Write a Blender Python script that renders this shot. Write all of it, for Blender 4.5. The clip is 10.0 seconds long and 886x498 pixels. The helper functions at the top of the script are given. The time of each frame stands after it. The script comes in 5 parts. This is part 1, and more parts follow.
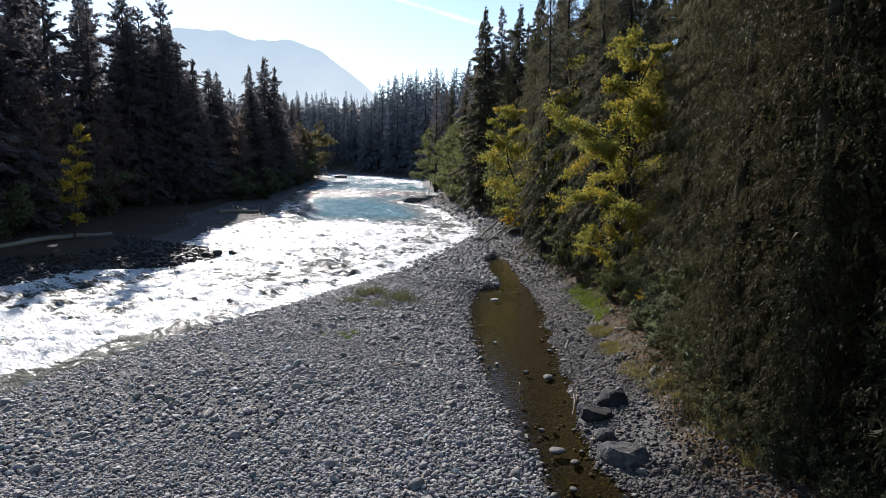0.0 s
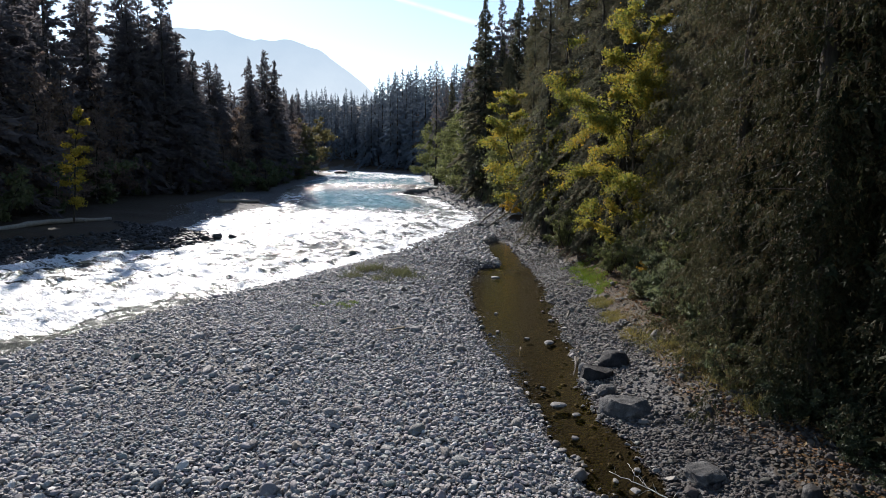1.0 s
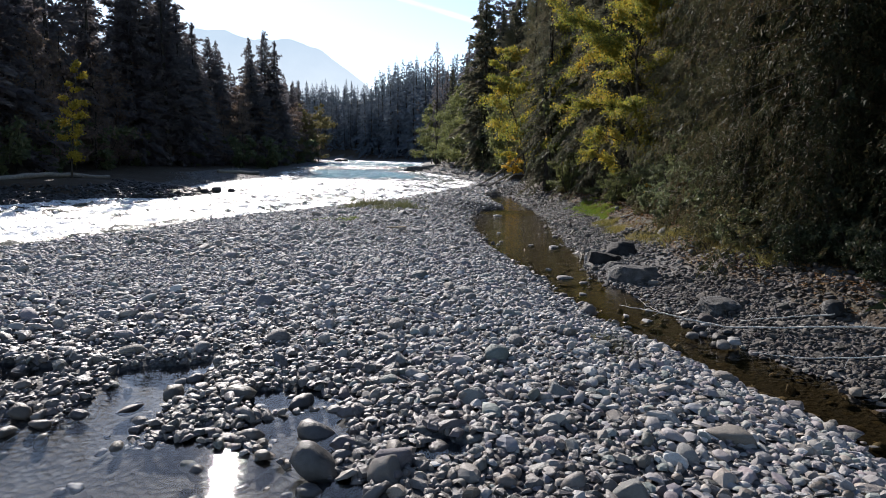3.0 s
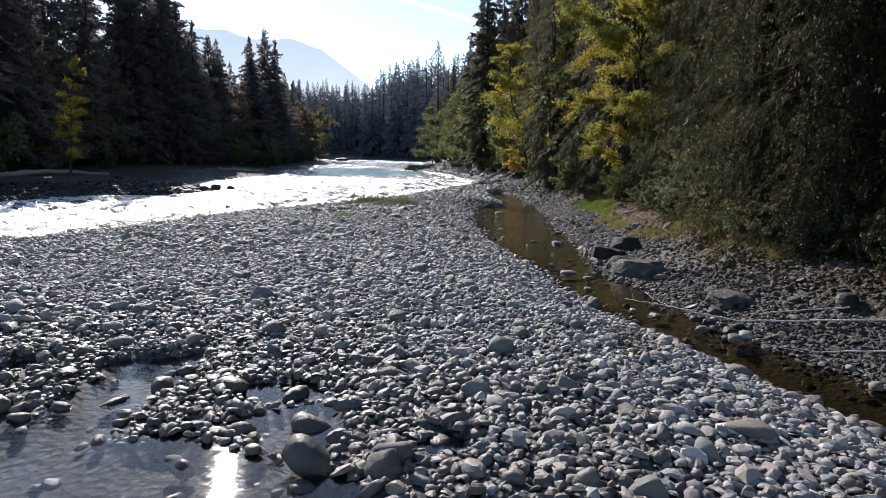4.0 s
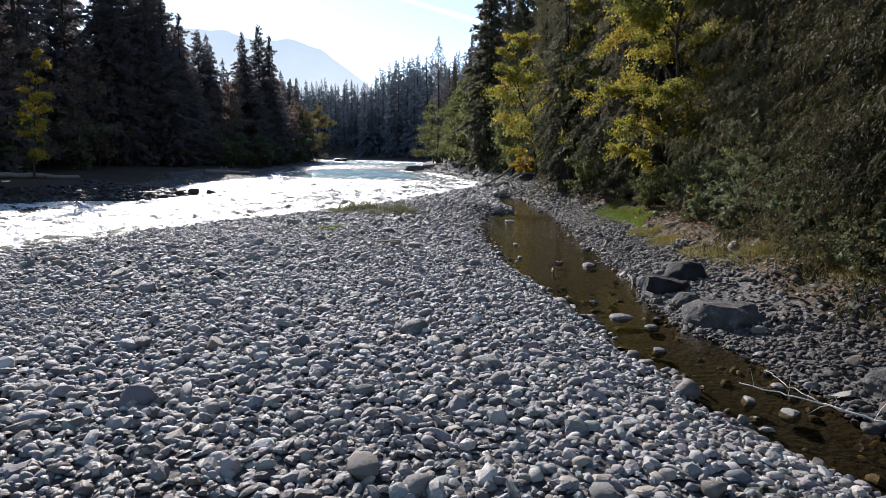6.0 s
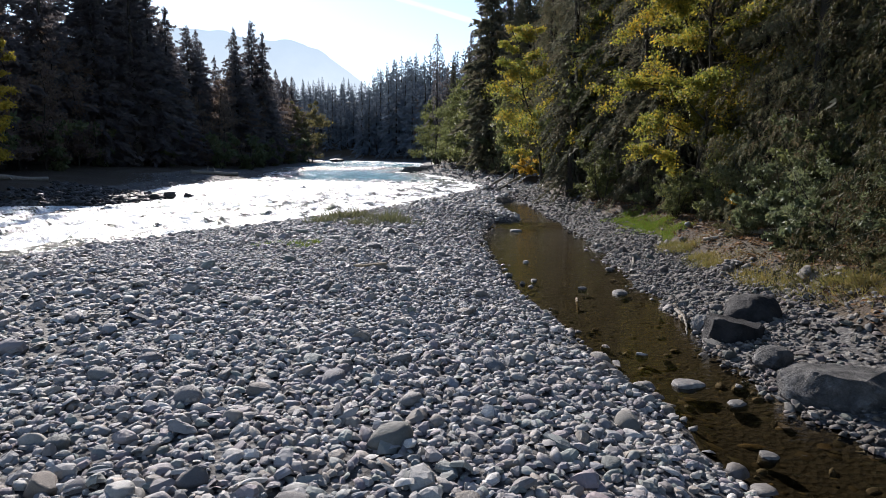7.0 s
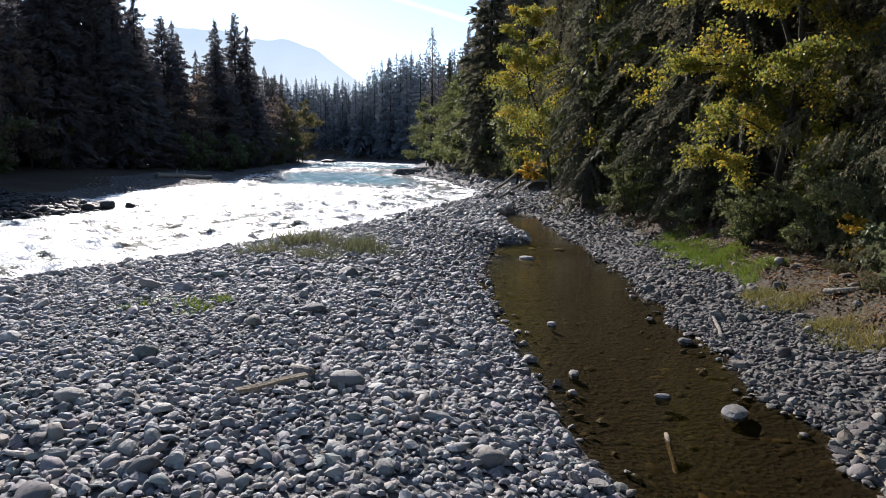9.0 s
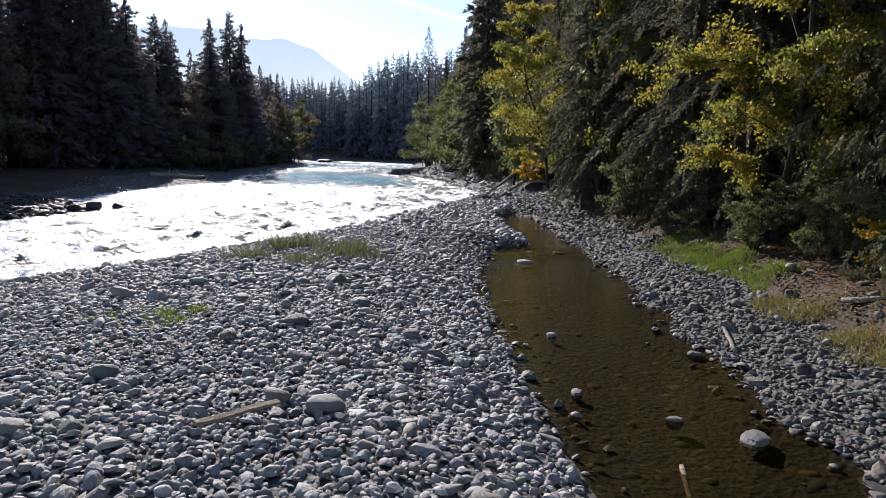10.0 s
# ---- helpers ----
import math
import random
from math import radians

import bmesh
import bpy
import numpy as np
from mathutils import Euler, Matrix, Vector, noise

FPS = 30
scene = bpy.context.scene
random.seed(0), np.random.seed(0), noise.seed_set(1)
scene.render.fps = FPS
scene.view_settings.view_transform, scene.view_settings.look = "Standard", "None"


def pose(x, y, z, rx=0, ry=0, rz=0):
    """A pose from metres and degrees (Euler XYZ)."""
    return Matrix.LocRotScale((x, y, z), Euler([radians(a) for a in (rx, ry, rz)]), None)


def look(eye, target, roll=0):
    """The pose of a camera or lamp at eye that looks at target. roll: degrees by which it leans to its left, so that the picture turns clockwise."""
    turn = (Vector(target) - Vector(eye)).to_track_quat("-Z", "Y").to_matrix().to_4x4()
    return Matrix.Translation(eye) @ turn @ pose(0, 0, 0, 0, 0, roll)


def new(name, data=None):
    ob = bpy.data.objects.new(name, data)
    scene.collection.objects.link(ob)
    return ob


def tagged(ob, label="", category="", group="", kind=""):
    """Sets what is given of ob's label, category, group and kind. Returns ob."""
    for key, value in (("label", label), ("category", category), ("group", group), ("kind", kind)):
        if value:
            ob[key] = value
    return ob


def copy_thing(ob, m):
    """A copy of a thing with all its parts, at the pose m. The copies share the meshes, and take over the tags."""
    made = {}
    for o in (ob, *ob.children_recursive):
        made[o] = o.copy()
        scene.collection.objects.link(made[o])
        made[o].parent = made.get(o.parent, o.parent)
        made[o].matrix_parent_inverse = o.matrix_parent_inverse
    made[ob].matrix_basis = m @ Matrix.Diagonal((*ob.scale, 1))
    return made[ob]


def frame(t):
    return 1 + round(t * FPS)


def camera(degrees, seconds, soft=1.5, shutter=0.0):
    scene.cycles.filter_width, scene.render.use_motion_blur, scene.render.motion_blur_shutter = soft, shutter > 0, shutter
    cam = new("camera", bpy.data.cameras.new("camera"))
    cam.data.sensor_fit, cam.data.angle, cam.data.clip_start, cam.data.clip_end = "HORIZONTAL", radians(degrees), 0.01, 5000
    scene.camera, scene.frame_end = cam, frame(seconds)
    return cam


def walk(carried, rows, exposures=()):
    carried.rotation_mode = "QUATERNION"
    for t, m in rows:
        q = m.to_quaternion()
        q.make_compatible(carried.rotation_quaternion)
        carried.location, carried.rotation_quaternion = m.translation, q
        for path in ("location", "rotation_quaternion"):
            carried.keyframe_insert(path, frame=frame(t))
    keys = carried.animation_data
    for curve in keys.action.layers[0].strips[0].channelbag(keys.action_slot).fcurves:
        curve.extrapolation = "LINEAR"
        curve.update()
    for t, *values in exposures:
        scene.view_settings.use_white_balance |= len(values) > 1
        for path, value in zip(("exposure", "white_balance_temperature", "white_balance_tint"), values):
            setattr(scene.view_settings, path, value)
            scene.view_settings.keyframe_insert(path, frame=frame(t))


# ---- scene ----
cam = camera(72.4, 10.0, soft=0.75)
PATH = [
    (0, (0.609, 1.092, 7.39), (0.557, 3.07, 7.104), 0.5),
    (0.5, (0.619, 1.072, 7.006), (0.566, 3.051, 6.721), 0.5),
    (1, (0.622, 1.026, 6.199), (0.569, 3.005, 5.912), 0.4),
    (1.5, (0.609, 1.044, 5.266), (0.556, 3.023, 4.981), 0.5),
    (2, (0.598, 1.074, 4.376), (0.543, 3.052, 4.09), 0.4),
    (2.5, (0.596, 1.028, 3.546), (0.541, 3.007, 3.26), 0.3),
    (3, (0.588, 0.986, 2.887), (0.533, 2.964, 2.599), 0.3),
    (4.5, (0.534, 1.81, 2.687), (0.474, 3.788, 2.399), 0.3),
    (5, (0.478, 2.73, 2.706), (0.416, 4.708, 2.417), 0.2),
    (5.5, (0.422, 3.98, 2.72), (0.36, 5.958, 2.431), 0.2),
    (5.7, (0.404, 4.53, 2.733), (0.342, 6.508, 2.444), 0.1),
    (6.8, (0.326, 7.897, 2.777), (0.271, 9.876, 2.491), 0.4),
    (7, (0.313, 8.53, 2.788), (0.258, 10.509, 2.502), 0.3),
    (7.5, (0.32, 10.096, 2.824), (0.267, 12.075, 2.537), 0.3),
    (8, (0.344, 11.652, 2.858), (0.292, 13.631, 2.57), 0.3),
    (8.5, (0.367, 13.176, 2.901), (0.316, 15.155, 2.615), 0.3),
    (9, (0.388, 14.377, 2.975), (0.344, 16.356, 2.69), 0.4),
    (9.5, (0.418, 14.961, 2.972), (0.382, 16.94, 2.687), 0.5),
    (10, (0.441, 15.085, 2.981), (0.407, 17.064, 2.696), 0.5),
]

EXPOSURES = [(0.0, 0.82, 6400, 14), (3.0, 0.98, 6480, 15), (10.0, 1.01, 6350, 16)]
walk(cam, [(t, look(eye, target, roll)) for t, eye, target, roll in PATH], EXPOSURES)

# ---- sky and sun ----
SUN_WAY = Vector((-0.342, 0.814, 0.469)).normalized()
SUN_ELEVATION = math.asin(SUN_WAY.z)
SUN_AZIMUTH = math.atan2(SUN_WAY.x, SUN_WAY.y)

world = bpy.data.worlds.new("sky")
scene.world = world
world.use_nodes = True
wn = world.node_tree.nodes
sky = wn.new("ShaderNodeTexSky")
sky.sky_type = "NISHITA"
sky.sun_disc = False
sky.sun_elevation = SUN_ELEVATION
sky.sun_rotation = SUN_AZIMUTH
sky.air_density = 1.0
sky.dust_density = 0.12
sky.ozone_density = 1.6
wn["Background"].inputs["Strength"].default_value = 0.095
world.node_tree.links.new(sky.outputs["Color"], wn["Background"].inputs["Color"])

sun = new("sun", bpy.data.lights.new("sun", "SUN"))
sun.data.energy = 4.8
sun.data.angle = radians(0.53)
sun.data.color = (1.0, 0.95, 0.87)
sun.matrix_world = look(SUN_WAY * 200, (0, 0, 0))


# ---- materials ----
class Nodes:
    """A material and short ways to add nodes to it."""

    def __init__(self, name):
        self.m = bpy.data.materials.new(name)
        self.m.use_nodes = True
        self.t = self.m.node_tree
        self.bsdf = self.t.nodes["Principled BSDF"]
        self.out = self.t.nodes["Material Output"]

    def add(self, kind, **values):
        n = self.t.nodes.new("ShaderNode" + kind)
        for key, value in values.items():
            n.inputs[key].default_value = value
        return n

    def link(self, a, b):
        self.t.links.new(a, b)

    def coords(self, scale=(1, 1, 1), which="Object"):
        c = self.add("TexCoord")
        mp = self.add("Mapping", Scale=scale)
        self.link(c.outputs[which], mp.inputs["Vector"])
        return mp.outputs[0]

    def noise(self, vec, scale, detail=4.0, rough=0.55):
        n = self.add("TexNoise", Scale=scale, Detail=detail, Roughness=rough)
        if vec is not None:
            self.link(vec, n.inputs["Vector"])
        return n.outputs["Fac"]

    def ramp(self, fac, stops, smooth=False):
        r = self.add("ValToRGB")
        e = r.color_ramp.elements
        e[0].position, e[0].color = stops[0][0], (*stops[0][1], 1)
        e[1].position, e[1].color = stops[-1][0], (*stops[-1][1], 1)
        for p, c in stops[1:-1]:
            e.new(p).color = (*c, 1)
        if smooth:
            r.color_ramp.interpolation = "EASE"
        self.link(fac, r.inputs["Fac"])
        return r.outputs["Color"]

    def grey(self, fac, a, b, lo=0.0, hi=1.0):
        n = self.add("MapRange")
        n.inputs["From Min"].default_value, n.inputs["From Max"].default_value = a, b
        n.inputs["To Min"].default_value, n.inputs["To Max"].default_value = lo, hi
        self.link(fac, n.inputs["Value"])
        return n.outputs["Result"]

    def mix(self, fac, a, b, blend="MIX"):
        n = self.add("Mix")
        n.data_type, n.blend_type = "RGBA", blend
        ins = [i for i in n.inputs if i.enabled]
        for value, sock in ((fac, ins[0]), (a, ins[1]), (b, ins[2])):
            if isinstance(value, (int, float)):
                sock.default_value = value
            elif isinstance(value, tuple):
                sock.default_value = (*value, 1)
            else:
                self.link(value, sock)
        return [o for o in n.outputs if o.enabled][0]

    def math(self, op, a, b=0.5):
        n = self.add("Math")
        n.operation = op
        for value, sock in ((a, n.inputs[0]), (b, n.inputs[1])):
            if isinstance(value, (int, float)):
                sock.default_value = value
            else:
                self.link(value, sock)
        return n.outputs[0]

    def bump(self, height, strength=0.5, distance=0.02):
        n = self.add("Bump", Strength=strength, Distance=distance)
        self.link(height, n.inputs["Height"])
        self.link(n.outputs[0], self.bsdf.inputs["Normal"])
        return n.outputs[0]

    def island(self):
        return self.add("NewGeometry").outputs["Random Per Island"]

    def each(self):
        return self.add("ObjectInfo").outputs["Random"]

    def finish(self, colour=None, rough=0.6, spec=0.5):
        if colour is not None:
            if isinstance(colour, tuple):
                self.bsdf.inputs["Base Color"].default_value = (*colour, 1)
            else:
                self.link(colour, self.bsdf.inputs["Base Color"])
        if isinstance(rough, (int, float)):
            self.bsdf.inputs["Roughness"].default_value = rough
        else:
            self.link(rough, self.bsdf.inputs["Roughness"])
        self.bsdf.inputs["Specular IOR Level"].default_value = spec
        return self.m


STONE_TONES = [(0.0, (0.100, 0.100, 0.107)), (0.08, (0.239, 0.228, 0.214)), (0.16, (0.162, 0.139, 0.148)), (0.24, (0.291, 0.285, 0.271)), (0.32, (0.123, 0.139, 0.131)), (0.40, (0.257, 0.214, 0.173)), (0.48, (0.162, 0.179, 0.196)),
               (0.56, (0.207, 0.169, 0.177)), (0.64, (0.165, 0.194, 0.173)), (0.72, (0.262, 0.253, 0.239)), (0.80, (0.139, 0.130, 0.130)), (0.87, (0.222, 0.196, 0.160)), (0.94, (0.479, 0.467, 0.439)), (1.0, (0.194, 0.188, 0.182))]


def stone_material(name, single=False, dark=1.0, rough=0.70, tint=(1, 1, 1)):
    k = Nodes(name)
    tone = k.ramp(k.each() if single else k.island(), [(p, tuple(min(1, a * dark * b) for a, b in zip(c, tint))) for p, c in STONE_TONES])
    vec = k.coords((1, 1, 1))
    grain = k.noise(vec, 90.0, 3.0, 0.7)
    blotch = k.noise(vec, 9.0, 4.0, 0.6)
    pits = k.noise(vec, 32.0, 4.0, 0.68)
    c = k.mix(k.grey(blotch, 0.3, 0.7, 0.0, 0.55), tone, (0.30 * dark, 0.28 * dark, 0.25 * dark), "OVERLAY")
    c = k.mix(k.grey(grain, 0.35, 0.75, 0.0, 0.3), c, (0.12 * dark, 0.12 * dark, 0.13 * dark))
    c = k.mix(k.grey(pits, 0.5, 0.72, 0.0, 0.34), c, (0.10 * dark, 0.10 * dark, 0.085 * dark))
    k.bump(k.math("ADD", k.math("ADD", k.math("MULTIPLY", grain, 0.3), k.math("MULTIPLY", pits, 0.6)), blotch), 0.7, 0.018)
    return k.finish(c, k.grey(grain, 0.3, 0.7, rough - 0.08, min(1.0, rough + 0.12)), 0.32)


def leaf_material(name, tones, through_light=0.4, rough=0.55, spec=0.3):
    """Leaves or needles: a tone for each leaf, light passing through it."""
    k = Nodes(name)
    n = len(tones) - 1
    mixed = k.math("ADD", k.math("MULTIPLY", k.island(), 0.5), k.math("MULTIPLY", k.noise(k.coords(), 0.6, 2.0), 0.9))
    c = k.ramp(k.math("SUBTRACT", mixed, 0.2), [(i / n, t) for i, t in enumerate(tones)])
    k.finish(c, rough, spec)
    tr = k.add("BsdfTranslucent")
    k.link(c, tr.inputs["Color"])
    mx = k.add("MixShader", Fac=through_light)
    k.link(k.bsdf.outputs[0], mx.inputs[1])
    k.link(tr.outputs[0], mx.inputs[2])
    k.link(mx.outputs[0], k.out.inputs["Surface"])
    return k.m


def bark_material(name, a, b, stretch=(9, 9, 1.6)):
    k = Nodes(name)
    f = k.noise(k.coords(stretch), 2.2, 5.0, 0.65)
    g = k.noise(k.coords(), 0.8, 3.0)
    c = k.mix(k.grey(f, 0.35, 0.65), a, b)
    c = k.mix(k.grey(g, 0.45, 0.7, 0.0, 0.4), c, (0.10, 0.11, 0.08))
    k.bump(f, 0.8, 0.03)
    return k.finish(c, 0.9, 0.08)


def ground_material():
    """Gravel by the water, leaf litter and moss under the trees; the share of each is in the attribute 'gravel'."""
    k = Nodes("ground")
    vec = k.coords()
    att = k.add("Attribute")
    att.attribute_name = "gravel"
    wet = k.add("Attribute")
    wet.attribute_name = "bed"
    vor = k.add("TexVoronoi", Scale=13.0)
    k.link(vec, vor.inputs["Vector"])
    tone = k.ramp(vor.outputs["Color"], [(0.0, (0.05, 0.05, 0.05)), (0.5, (0.11, 0.108, 0.10)), (1.0, (0.20, 0.19, 0.18))])
    gravel = k.mix(k.grey(vor.outputs["Distance"], 0.25, 0.6), tone, (0.045, 0.042, 0.04))
    fine = k.noise(vec, 30.0, 5.0, 0.7)
    gravel = k.mix(k.grey(fine, 0.4, 0.7, 0.0, 0.5), gravel, (0.11, 0.105, 0.10))
    patch = k.noise(vec, 0.7, 5.0, 0.6)
    litter = k.ramp(patch, [(0.25, (0.02, 0.013, 0.008)), (0.5, (0.036, 0.024, 0.013)), (0.7, (0.026, 0.028, 0.011))])
    litter = k.mix(k.grey(fine, 0.35, 0.7, 0.0, 0.7), litter, (0.05, 0.032, 0.019))
    edge = k.math("ADD", att.outputs["Fac"], k.math("MULTIPLY", k.math("SUBTRACT", k.noise(vec, 2.0, 4.0), 0.5), 0.9))
    c = k.mix(k.grey(edge, 0.42, 0.58), litter, gravel)
    algae = k.mix(k.grey(k.noise(vec, 3.0, 5.0, 0.65), 0.35, 0.65), (0.008, 0.006, 0.003), (0.022, 0.017, 0.007))
    algae = k.mix(k.grey(vor.outputs["Distance"], 0.2, 0.6), algae, (0.010, 0.008, 0.004))
    c = k.mix(wet.outputs["Fac"], c, algae)
    k.bump(k.math("ADD", vor.outputs["Distance"], k.math("MULTIPLY", fine, 0.5)), 0.9, 0.03)
    return k.finish(c, 0.85, 0.25)


def river_material():
    """Fast teal water with foam that is drawn out along the flow (coordinates in the uv layer 'flow')."""
    k = Nodes("river_water")
    uv = k.add("UVMap")
    uv.uv_map = "flow"
    mp = k.add("Mapping", Scale=(0.62, 1.0, 1.0))
    k.link(uv.outputs[0], mp.inputs["Vector"])
    v = mp.outputs[0]
    rapid = k.add("Attribute")
    rapid.attribute_name = "rapid"
    big = k.noise(v, 0.35, 4.0, 0.6)
    lace = k.noise(v, 1.3, 6.0, 0.68)
    fine = k.noise(v, 6.0, 5.0, 0.7)
    f = k.math("ADD", k.math("MULTIPLY", big, 0.45), k.math("MULTIPLY", lace, 0.85))
    f = k.math("ADD", f, k.math("MULTIPLY", k.math("SUBTRACT", fine, 0.5), 0.35))
    f = k.math("ADD", f, k.math("MULTIPLY", k.math("SUBTRACT", rapid.outputs["Fac"], 0.5), 0.62))
    foam = k.grey(f, 0.755, 0.855)
    deep = k.mix(k.grey(k.math("ADD", k.math("MULTIPLY", big, 0.4), k.math("MULTIPLY", lace, 0.6)), 0.38, 0.62), (0.024, 0.095, 0.13), (0.08, 0.21, 0.26))
    white = k.mix(k.grey(fine, 0.36, 0.60), (0.44, 0.475, 0.475), (0.77, 0.79, 0.80))
    pool = k.add("Attribute")
    pool.attribute_name = "pool"
    deep = k.mix(pool.outputs["Fac"], k.mix(k.grey(lace, 0.35, 0.65), (0.03, 0.034, 0.028), (0.11, 0.115, 0.092)), deep)
    c = k.mix(foam, deep, white)
    k.bump(k.math("ADD", k.math("MULTIPLY", lace, 0.8), k.math("MULTIPLY", fine, 0.42)), 1.0, 0.40)
    m = k.finish(c, k.grey(foam, 0.0, 1.0, 0.20, 0.48), 0.4)
    k.link(k.grey(foam, 0.0, 0.8, 0.11, 0.5), k.bsdf.inputs["Specular IOR Level"])
    k.bsdf.inputs["IOR"].default_value = 1.33
    # the pool is milky with silt and air: part of its light comes from below the surface
    silt = k.add("BsdfDiffuse")
    k.link(c, silt.inputs["Color"])
    mx = k.add("MixShader")
    k.link(k.math("MULTIPLY", pool.outputs["Fac"], 0.72), mx.inputs[0])
    k.link(k.bsdf.outputs[0], mx.inputs[1])
    k.link(silt.outputs[0], mx.inputs[2])
    k.link(mx.outputs[0], k.out.inputs["Surface"])
    return m


def clear_water_material(name, tint, ripple, scale):
    """Shallow clear water: the bed shows through, and the surface mirrors by its angle."""
    k = Nodes(name)
    f = k.noise(k.coords((0.45, 1.5, 1.0)), scale, 3.0, 0.5)
    b = k.add("Bump", Strength=ripple, Distance=0.02)
    k.link(f, b.inputs["Height"])
    tr = k.add("BsdfTransparent", Color=(*tint, 1))
    gl = k.add("BsdfGlossy", Roughness=0.03, Color=(1, 1, 1, 1))
    fr = k.add("Fresnel", IOR=1.33)
    for n in (gl, fr):
        k.link(b.outputs[0], n.inputs["Normal"])
    mx = k.add("MixShader")
    k.link(fr.outputs[0], mx.inputs[0])
    k.link(tr.outputs[0], mx.inputs[1])
    k.link(gl.outputs[0], mx.inputs[2])
    k.link(mx.outputs[0], k.out.inputs["Surface"])
    return k.m


def grass_material(name, tones):
    return leaf_material(name, tones, 0.35, 0.5, 0.3)


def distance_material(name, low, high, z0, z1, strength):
    """A far slope seen through miles of bright air: the haze is painted as a glow."""
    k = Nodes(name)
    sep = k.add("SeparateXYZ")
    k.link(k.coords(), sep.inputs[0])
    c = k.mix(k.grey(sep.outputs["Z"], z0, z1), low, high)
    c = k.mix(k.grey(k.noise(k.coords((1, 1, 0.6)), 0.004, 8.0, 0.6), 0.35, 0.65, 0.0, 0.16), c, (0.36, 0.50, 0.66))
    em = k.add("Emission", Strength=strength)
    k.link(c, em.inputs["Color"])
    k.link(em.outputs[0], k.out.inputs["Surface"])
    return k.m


M_GROUND = ground_material()
M_STONE = stone_material("cobbles", False, 1.16)
M_STONE_ONE = stone_material("cobble_single", True, 0.90)
k = Nodes("bed_stones")
tone = k.ramp(k.island(), [(0.0, (0.016, 0.0125, 0.006)), (0.25, (0.036, 0.027, 0.010)), (0.45, (0.022, 0.022, 0.009)), (0.62, (0.055, 0.037, 0.013)), (0.78, (0.022, 0.017, 0.007)), (0.9, (0.085, 0.062, 0.025)), (0.95, (0.17, 0.13, 0.065)), (1.0, (0.035, 0.033, 0.015))])
M_BED = k.finish(k.mix(k.grey(k.noise(k.coords(), 14.0, 5.0, 0.65), 0.35, 0.7, 0.0, 0.7), tone, (0.016, 0.013, 0.006)), 0.8, 0.2)
# Bank cobbles: the wooded bank's shade is put into their dark tone.
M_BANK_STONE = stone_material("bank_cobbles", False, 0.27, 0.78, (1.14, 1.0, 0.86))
# Wet dark stone; the banks' shade is put into its tone too.
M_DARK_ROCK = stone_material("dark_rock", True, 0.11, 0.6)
k = Nodes("boulder")
vec = k.coords()
lump = k.noise(vec, 4.0, 7.0, 0.65)
fleck = k.noise(vec, 45.0, 4.0, 0.7)
k.bump(k.math("ADD", lump, k.math("MULTIPLY", fleck, 0.3)), 1.0, 0.10)
M_BOULDER = k.finish(k.mix(k.grey(fleck, 0.4, 0.7, 0.0, 0.5), k.ramp(lump, [(0.3, (0.032, 0.032, 0.031)), (0.5, (0.082, 0.08, 0.077)), (0.72, (0.20, 0.195, 0.184))]), (0.025, 0.025, 0.025)), 0.8, 0.22)
M_RIVER = river_material()
M_STREAM = clear_water_material("stream_water", (0.31, 0.255, 0.155), 0.55, 6.0)
M_PUDDLE = clear_water_material("puddle_water", (0.70, 0.74, 0.78), 0.10, 16.0)
# Needles greyed and lightened: the veil of bright air is put into their colour.
M_NEEDLE = leaf_material("conifer_needles", [(0.105, 0.10, 0.115), (0.13, 0.122, 0.13), (0.15, 0.138, 0.135), (0.18, 0.145, 0.135)], 0.5, 0.8, 0.08)
M_NEEDLE_DARK = leaf_material("dark_needles", [(0.06, 0.067, 0.046), (0.085, 0.09, 0.06), (0.118, 0.108, 0.07), (0.15, 0.112, 0.076)], 0.4, 0.7, 0.15)
# Far needles paled and blued: distance haze is put into their colour.
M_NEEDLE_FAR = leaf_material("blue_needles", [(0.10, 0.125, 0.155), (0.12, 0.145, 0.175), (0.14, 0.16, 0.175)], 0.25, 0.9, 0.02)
M_BROWN_LEAF = leaf_material("brown_leaves", [(0.11, 0.09, 0.08), (0.15, 0.115, 0.10), (0.19, 0.14, 0.105), (0.17, 0.155, 0.10)], 0.45, 0.7, 0.15)
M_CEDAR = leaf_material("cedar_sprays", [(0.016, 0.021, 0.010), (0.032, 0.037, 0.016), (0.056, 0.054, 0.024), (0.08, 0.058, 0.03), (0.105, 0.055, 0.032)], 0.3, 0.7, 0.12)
# Cedar sprays in paler, browner tones: stronger light is put into the colour.
M_CEDAR_LIT = leaf_material("dry_cedar_sprays", [(0.055, 0.066, 0.04), (0.085, 0.094, 0.052), (0.125, 0.118, 0.062), (0.15, 0.118, 0.07), (0.17, 0.108, 0.072)], 0.35, 0.7, 0.12)
M_RUST = leaf_material("rusty_needles", [(0.13, 0.10, 0.085), (0.20, 0.135, 0.105), (0.15, 0.13, 0.11)], 0.45, 0.7, 0.15)
M_YELLOW = leaf_material("yellow_leaves", [(0.058, 0.08, 0.025), (0.11, 0.135, 0.03), (0.18, 0.195, 0.036), (0.29, 0.255, 0.036), (0.42, 0.285, 0.035), (0.45, 0.225, 0.03)], 0.55)
M_LIME = leaf_material("lime_leaves", [(0.06, 0.075, 0.034), (0.10, 0.115, 0.045), (0.14, 0.15, 0.05), (0.19, 0.18, 0.055)], 0.48)
M_WILLOW = leaf_material("willow_leaves", [(0.06, 0.076, 0.042), (0.095, 0.118, 0.058), (0.135, 0.15, 0.07), (0.18, 0.155, 0.08)], 0.46, 0.5, 0.3)
